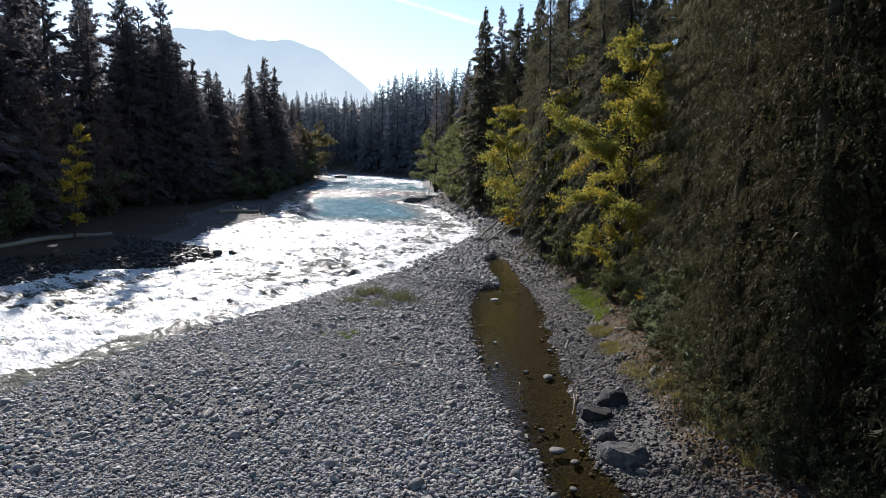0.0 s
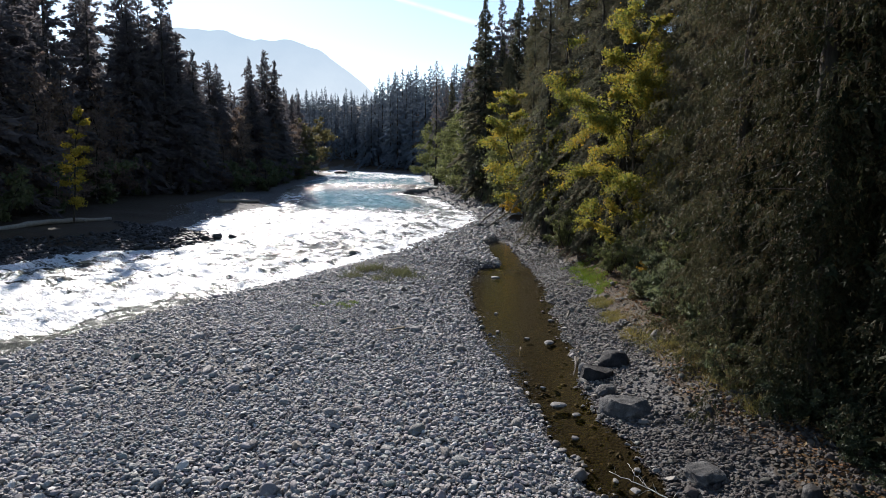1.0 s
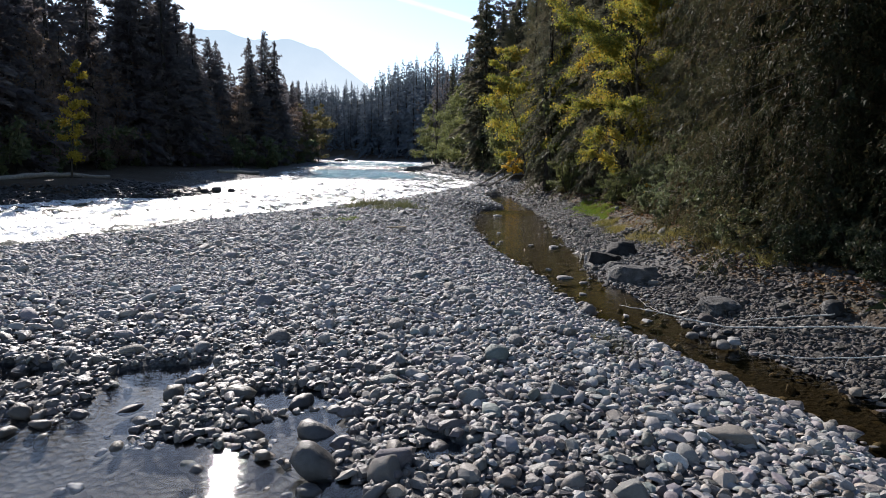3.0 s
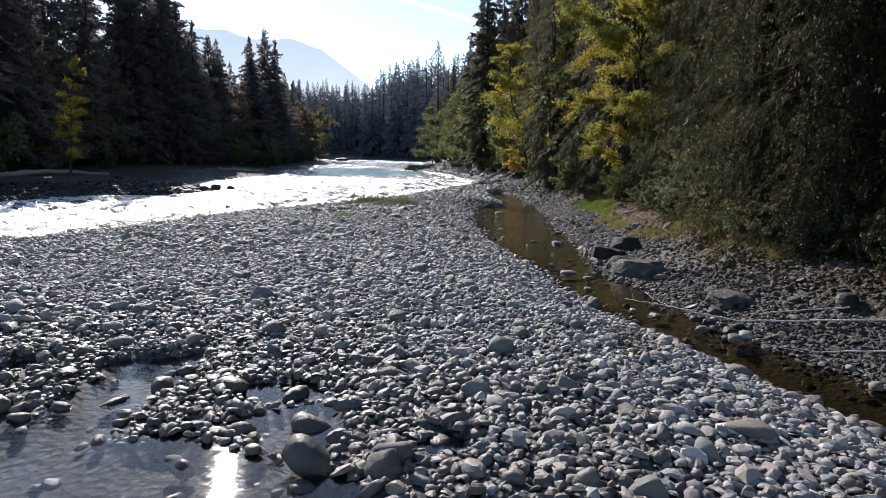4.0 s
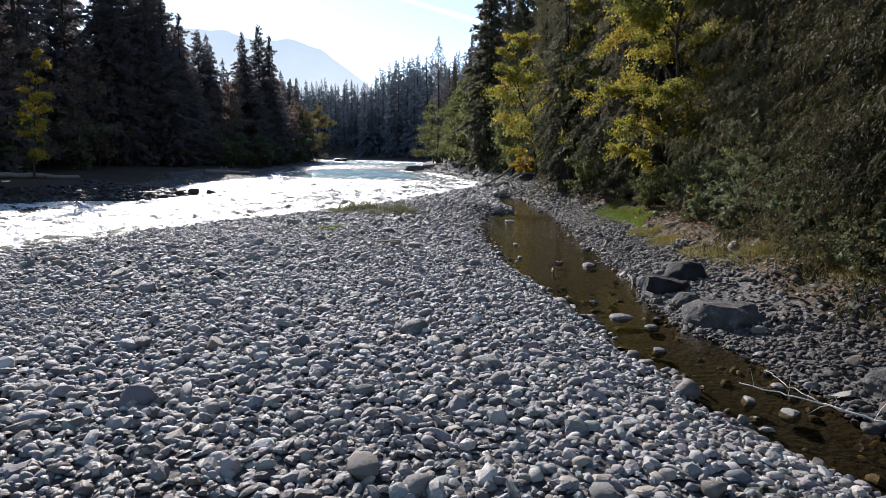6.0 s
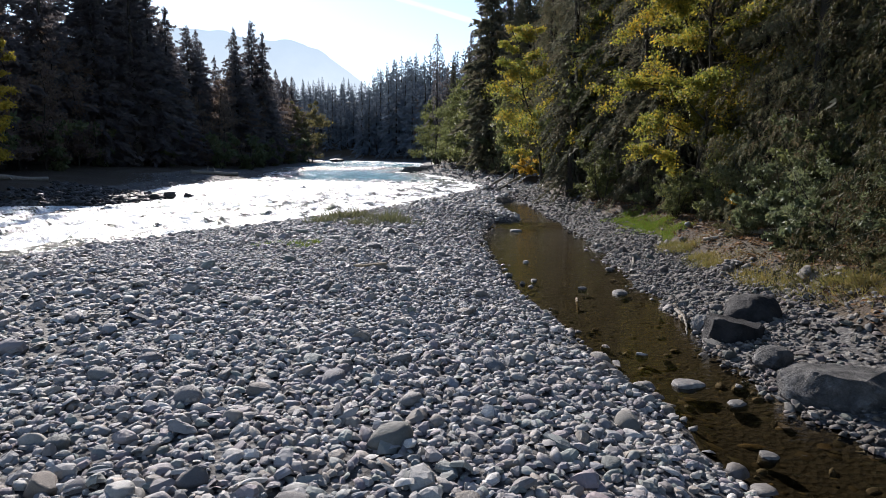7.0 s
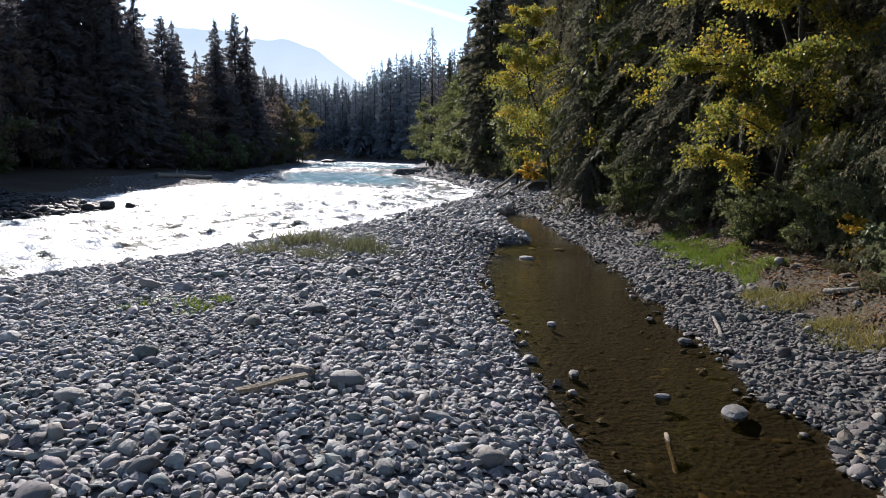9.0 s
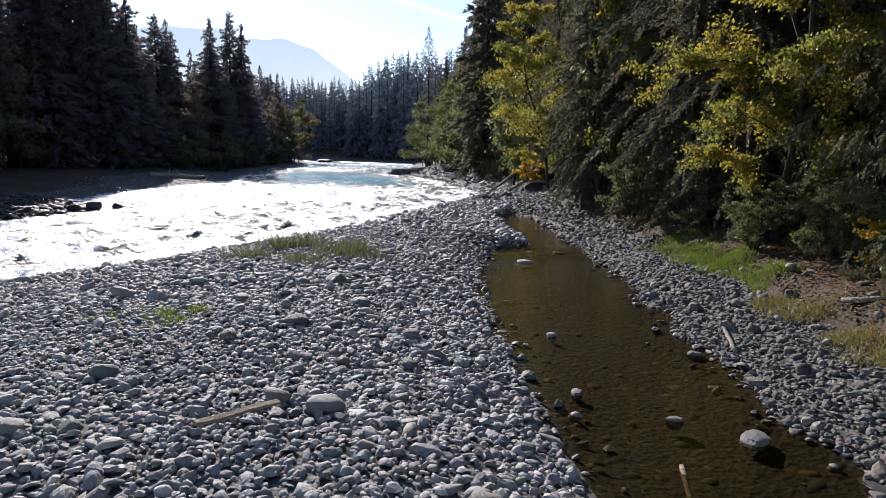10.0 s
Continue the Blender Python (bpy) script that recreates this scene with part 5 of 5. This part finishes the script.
for k, (x, y, w, top) in enumerate(((3.23, 15.96, 0.46, 0.09), (3.77, 21.42, 0.46, 0.10), (2.07, 22.7, 0.22, 0.06), (2.17, 25.35, 0.24, 0.07), (3.06, 21.9, 0.24, 0.05), (2.62, 33.2, 0.55, 0.10),
                                     (3.6, 15.4, 0.3, 0.06), (3.0, 35.2, 0.5, 0.08), (3.9, 35.0, 0.6, 0.10), (4.3, 24.4, 0.28, 0.08), (3.3, 14.1, 0.25, 0.05), (4.05, 11.9, 0.3, 0.05), (3.75, 12.25, 0.22, 0.04), (4.3, 12.7, 0.24, 0.05), (3.0, 17.2, 0.2, 0.04))):
    tagged(boulder(x, y, (w * 0.95, w * 0.72, 0.15), 37 * k, 220 + k, 0.35, 0.2, M_PALE, "pale stone rising from the shallow stream", 0, 3, top * 0.65 - 0.07), "", "stone", "stones in the stream")

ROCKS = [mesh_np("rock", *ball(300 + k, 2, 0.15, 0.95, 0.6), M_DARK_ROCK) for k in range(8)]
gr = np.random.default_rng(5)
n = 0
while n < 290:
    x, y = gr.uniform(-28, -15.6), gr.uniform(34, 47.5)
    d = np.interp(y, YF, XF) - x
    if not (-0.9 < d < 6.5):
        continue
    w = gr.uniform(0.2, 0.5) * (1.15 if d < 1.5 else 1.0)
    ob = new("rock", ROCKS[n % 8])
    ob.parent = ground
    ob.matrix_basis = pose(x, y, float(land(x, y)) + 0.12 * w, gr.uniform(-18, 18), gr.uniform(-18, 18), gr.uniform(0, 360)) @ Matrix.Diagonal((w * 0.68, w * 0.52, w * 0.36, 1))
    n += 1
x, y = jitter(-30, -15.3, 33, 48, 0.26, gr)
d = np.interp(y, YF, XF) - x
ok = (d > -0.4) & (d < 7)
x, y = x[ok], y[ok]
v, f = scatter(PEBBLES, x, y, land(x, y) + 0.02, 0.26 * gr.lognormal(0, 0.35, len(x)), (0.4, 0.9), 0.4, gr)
# Rubble as dark as the rocks, far-shore shade included in the colour.
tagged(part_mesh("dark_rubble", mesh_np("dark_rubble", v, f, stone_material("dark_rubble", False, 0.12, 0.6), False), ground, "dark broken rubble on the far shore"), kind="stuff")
for k, (x, y, w, h) in enumerate(((-5.9, 91.8, 4.6, 0.9), (-3.6, 93.6, 4.0, 1.1), (-1.6, 92.2, 3.2, 0.9), (-33.2, 173, 3.5, 1.0), (-31.8, 171, 2.0, 0.8), (-15.8, 44.0, 0.6, 0.4), (-16.7, 43.6, 0.8, 0.5), (-17.4, 43.2, 0.7, 0.4))):
    tagged(boulder(x, y, (w, w * 0.55, h), 15 - 20 * (k % 3), 320 + k, 0.3, 0.35, M_BOULDER if k < 3 else M_DARK_ROCK, "low dark ledge of rock running into the river" if k < 3 else "wet dark rock at the river's edge", 0, 3, float(river_level(y)) + h * 0.5), "", "rock")

# dark wet stones of the riffle
for k in range(16):
    x, y, w = 4.35 + gr.uniform(0, 0.75), 10.1 + gr.uniform(0, 1.3), gr.uniform(0.14, 0.3)
    tagged(boulder(x, y, (w, w * 0.8, w * 0.5), 41 * k, 260 + k, 0.15, 0.2, M_DARK_ROCK if k % 3 else M_PALE, "dark wet stone breaking the shallow riffle", 0, 3, gr.uniform(0.03, 0.10)), "", "stone", "riffle stones")

# single cobbles of the bar
COBBLES = [mesh_np("cobble", *BALLS[k], M_STONE_ONE) for k in range(len(BALLS))]
for k, (x, y, z, w) in enumerate(single):
    ob = new("cobble", COBBLES[k % len(COBBLES)])
    ob.parent = ground
    ob.matrix_basis = pose(x, y, z, gr.uniform(-14, 14), gr.uniform(-14, 14), gr.uniform(0, 360)) @ Matrix.Diagonal((w * 0.56, w * 0.42, w * 0.32, 1))


# ---- driftwood ----
def log(name, points, r0, r1, material, label, twigs=0, seed=1, sides=10, kink=0.0):
    """A log or branch along a line, a little crooked, with closed ends and a few snapped twigs."""
    g2 = np.random.default_rng(seed)
    p = np.asarray(points, float)
    t = np.linspace(0, len(p) - 1, 6 * (len(p) - 1) + 1)
    line = np.stack([np.interp(t, np.arange(len(p)), p[:, c]) for c in range(3)], -1)
    line[1:-1] += g2.normal(0, 0.25 * r0 + kink, (len(line) - 2, 3)) * np.array([1, 1, 0.5])
    rad = np.linspace(r0, r1, len(line)) * g2.uniform(0.88, 1.12, len(line))
    line = np.concatenate([line[:1], line, line[-1:]])
    rad = np.concatenate([[0.001], rad, [0.001]])
    pieces = [tube(line, rad, sides)]
    for _ in range(twigs):
        k = g2.integers(2, len(line) - 2)
        d = unit(g2.normal(0, 1, 3) + np.array([0, 0, 0.7]))
        ln = min(g2.uniform(4, 12) * max(r0, 0.03), 0.7)
        pieces.append(tube(line[k] + d * (ln * np.array([0, 0.5, 1.0]))[:, None] + g2.normal(0, 0.05 * ln, (3, 3)), np.array([0.4, 0.3, 0.08]) * rad[k], 5))
    return tagged(new(name, mesh_np(name, *merge(pieces), material)), label, "driftwood")


def on(x, y, up):
    return (x, y, float(land(x, y)) + up)


log("branch", [(3.6, 12.2, 0.22), (4.0, 11.75, 0.24), (4.4, 11.25, 0.24), on(5.05, 10.9, 0.14), on(6.1, 10.4, 0.14), on(7.0, 9.9, 0.15), on(8.6, 9.2, 0.2)], 0.006, 0.02, M_PALE_WOOD, "long bleached branch lying across the cobbles", 12, 3, 7, 0.012)
log("branch", [(4.0, 12.4, 0.30), (4.05, 12.0, 0.26), (4.15, 11.6, 0.25)], 0.004, 0.007, M_PALE_WOOD, "thin bleached twig reaching over the stream", 2, 13, 6, 0.01)
log("branch", [on(5.3, 10.95, 0.2), on(5.9, 10.75, 0.22), on(6.6, 10.6, 0.2)], 0.006, 0.014, M_PALE_WOOD, "forked bleached limb lying on the cobbles", 5, 14, 6, 0.012)
log("branch", [(4.9, 9.7, 0.12), on(5.5, 9.4, 0.12), on(6.4, 9.1, 0.13), on(8.0, 8.8, 0.15)], 0.005, 0.014, M_PALE_WOOD, "thin bleached branch trailing into the stream", 6, 4, 6, 0.012)
log("branch", [(5.25, 25.7, 0.16), (4.85, 24.25, 0.10)], 0.028, 0.04, M_GREY_WOOD, "short bleached stick at the stream's edge", 0, 5, 8)
log("branch", [(2.72, 20.75, 0.03), (2.64, 20.1, -0.2)], 0.025, 0.035, M_BROWN_WOOD, "brown waterlogged branch standing in the stream", 0, 6, 8)
log("log", [(4.85, 21.3, 0.03), (4.62, 20.5, 0.0), (4.47, 19.8, -0.01), (4.25, 18.95, 0.08)], 0.02, 0.06, M_BROWN_WOOD, "half-sunken brown drift log at the stream's edge", 2, 7, 8)
log("branch", [(4.33, 19.6, 0.10), (4.22, 18.9, 0.13), (4.12, 18.5, 0.10), (4.0, 18.15, 0.02)], 0.03, 0.01, M_GREY_WOOD, "splintered pale wood beside the drift log", 2, 15, 6)
log("log", [on(7.0, 25.2, 0.10), on(8.3, 24.2, 0.10), on(9.6, 23.0, 0.12)], 0.05, 0.075, M_GREY_WOOD, "thin weathered log lying along the bank", 2, 8)
log("log", [on(-30.0, 39.0, 0.12), on(-28.2, 42.8, 0.2), on(-26.9, 47.9, 0.15)], 0.22, 0.15, M_GREY_WOOD, "long grey drift log along the far bank", 2, 9)
log("log", [on(-26.5, 68.5, 0.2), on(-23.2, 72.3, 0.25)], 0.24, 0.18, M_GREY_WOOD, "weathered drift log stranded on the beach", 6, 10)
log("log", [on(1.9, 52.3, 0.1), on(3.6, 56.5, 0.5), on(5.4, 61.5, 1.1)], 0.07, 0.12, M_GREY_WOOD, "fallen grey trunk reaching down to the water", 5, 11)
log("log", [on(2.8, 50.3, 0.08), on(4.9, 55.2, 0.45)], 0.06, 0.10, M_GREY_WOOD, "fallen grey trunk leaning on the bank", 4, 12)

bm = bmesh.new()
bmesh.ops.create_cube(bm, size=1)
bmesh.ops.scale(bm, vec=(0.80, 0.07, 0.03), verts=bm.verts)
bmesh.ops.subdivide_edges(bm, edges=[e for e in bm.edges if abs((e.verts[0].co - e.verts[1].co).x) > 0.3], cuts=9)
bmesh.ops.bevel(bm, geom=list(bm.edges), offset=0.005, segments=1, affect="EDGES")
for vert in bm.verts:
    vert.co.z += 0.012 * math.sin(vert.co.x * 5) + 0.004 * noise.noise(vert.co * 9)
    vert.co.y += 0.012 * noise.noise(Vector((vert.co.x * 4, 0, 0)))
me = bpy.data.meshes.new("plank")
bm.to_mesh(me)
bm.free()
me.materials.append(M_BROWN_WOOD)
plank = tagged(new("plank", me), "weathered broken plank lying on the cobbles", "driftwood")
plank.matrix_basis = pose(-1.42, 20.09, 0.80, 12, 5, 49)


# ---- grass ----
def grass(spots, per, height, spread, seed, lean=0.45):
    """Blades of grass in tufts."""
    g2 = np.random.default_rng(seed)
    xy = np.repeat(np.asarray(spots, float)[:, :2], per, 0)
    big = np.repeat(np.asarray(spots, float)[:, 2], per)
    xy = xy + g2.normal(0, 1, xy.shape) * (spread * big)[:, None]
    n = len(xy)
    base = np.column_stack([xy, land(xy[:, 0], xy[:, 1]) - 0.02])
    way = np.column_stack([g2.normal(0, lean, n), g2.normal(0, lean, n), np.ones(n)])
    ln = height * big * g2.uniform(0.4, 1.15, n)
    return blades(base, way, ln, np.maximum(0.012, ln * 0.05), g2.normal(0, 1, (n, 3)), 0.35)


spots = []
for _ in range(240):
    y = gr.uniform(27.6, 34.4)
    x = np.interp(y, [26.3, 28.5, 32, 36.5], [6.7, 6.95, 7.2, 7.1]) + gr.normal(0, 0.36)
    if vnoise(x * 1.1, y * 0.9, 77) > 0.44:
        spots.append((x, y, gr.uniform(0.6, 1.2)))
tagged(new("green_grass", mesh_np("green_grass", *grass(spots, 70, 0.17, 0.10, 1), M_GRASS, False)), "bright green grass at the top of the cobble bank", "grass", kind="stuff")
spots = []
MATS = [(y, gr.uniform(0.25, 0.6)) for y in (14.2, 15.3, 16.1, 17.0, 17.6, 18.6, 19.3, 20.4, 21.3, 23.2, 24.1, 25.6, 26.6)]
for y0, size in MATS:
    for _ in range(26):
        y = y0 + gr.normal(0, size * 0.55)
        x = np.interp(y, [13, 15, 18.8, 20.4, 21.6, 24, 27.5], [7.5, 7.35, 7.0, 6.75, 6.5, 6.5, 6.6]) + gr.normal(0, 0.2)
        spots.append((x, y, gr.uniform(0.5, 1.2)))
tagged(new("bank_grass", mesh_np("bank_grass", *grass(spots, 42, 0.25, 0.14, 2, 0.8), M_DRY_GRASS, False)), "dry yellow-green grass hanging over the cut bank", "grass", kind="stuff")
TUFTS = ((-4.6, 29.4, 1.0), (-4.1, 31.2, 1.4), (-3.7, 31.6, 1.2), (-2.6, 30.4, 1.1), (-2.1, 30.7, 1.3), (-1.7, 30.0, 1.0), (-3.2, 29.4, 0.7), (-2.9, 28.8, 0.8))
for k, (x, y, s) in enumerate(TUFTS):
    spots = [(x + gr.normal(0, 0.25), y + gr.normal(0, 0.25), s * gr.uniform(0.6, 1.1)) for _ in range(7)]
    tagged(new("grass_tuft", mesh_np("grass_tuft", *grass(spots, 34, 0.46, 0.16, 20 + k, 0.65), M_TUFT, False)), "thin tuft of yellowing grass between the cobbles", "grass", "tufts on the bar", "stuff")
for k, (x, y) in enumerate(((-3.9, 23.8), (-3.5, 24.1), (-4.8, 23.9), (-3.65, 23.5))):
    spots = [(x + gr.normal(0, 0.14), y + gr.normal(0, 0.14), gr.uniform(0.6, 1.1)) for _ in range(6)]
    tagged(new("grass_tuft", mesh_np("grass_tuft", *grass(spots, 24, 0.2, 0.08, 40 + k, 0.6), M_GRASS, False)), "low green tuft growing between the cobbles", "grass", "tufts on the bar", "stuff")

# a strip of red tape on a twig
k = Nodes("red_tape")
bm = bmesh.new()
bmesh.ops.create_grid(bm, x_segments=1, y_segments=8, size=0.5)
bmesh.ops.scale(bm, vec=(0.04, 0.34, 1), verts=bm.verts)
for vert in bm.verts:
    vert.co.z = 0.03 * math.sin(vert.co.y * 14)
bmesh.ops.solidify(bm, geom=list(bm.faces), thickness=0.002)
me = bpy.data.meshes.new("red_tape")
bm.to_mesh(me)
bm.free()
me.materials.append(k.finish((0.55, 0.03, 0.04), 0.45, 0.4))
tape = tagged(new("marking_tape", me), "strip of red marking tape hanging in the undergrowth", "tape")
tape.matrix_basis = pose(8.9, 25.0, 1.75, 84, 8, 10)


# fallen leaves and twigs on the earthy bank
n = 14000
y = gr.uniform(10, 44, n)
x = np.interp(y, YR, XR) + 2.2 + np.abs(gr.normal(0, 1.3, n))
base = np.column_stack([x, y, land(x, y) + gr.uniform(0.005, 0.03, n)])
ln = gr.uniform(0.06, 0.13, n)
v, f = blades(base, np.column_stack([gr.normal(0, 1, (n, 2)), gr.normal(0, 0.25, n)]), ln, ln * gr.uniform(0.3, 0.7, n), np.column_stack([gr.normal(0, 0.3, (n, 2)), np.ones(n)]))
M_LITTER = leaf_material("fallen_leaves", [(0.04, 0.024, 0.014), (0.09, 0.05, 0.022), (0.16, 0.075, 0.028), (0.18, 0.12, 0.05), (0.07, 0.06, 0.03)], 0.2, 0.7, 0.2)
tagged(new("fallen_leaves", mesh_np("fallen_leaves", v, f, M_LITTER, False)), "brown and rust fallen leaves strewn under the trees", "leaves", kind="stuff")

# wet stones standing in the puddle
M_WET = stone_material("wet_cobbles", False, 0.42, 0.45, (1.06, 1.0, 0.94))
x, y = jitter(-7.5, 2.2, 2.6, 9.2, 0.3)
ok = (in_puddle(x, y) > 0.2) & (gr.uniform(size=len(x)) < 0.85 * step(0.36, 0.66, fbm(x * 0.8, y * 0.8, 2, 91)) + 0.08)
x, y = x[ok], y[ok]
s_ = 0.20 * gr.lognormal(0, 0.35, len(x))
v, f = scatter(BALLS[3:], x, y, np.maximum(land(x, y), 0.33) + s_ * 0.27, s_, (0.5, 0.8))
tagged(part_mesh("wet_cobbles", mesh_np("wet_cobbles", v, f, M_WET), ground, "wet dark cobbles standing in the puddle"), kind="stuff")
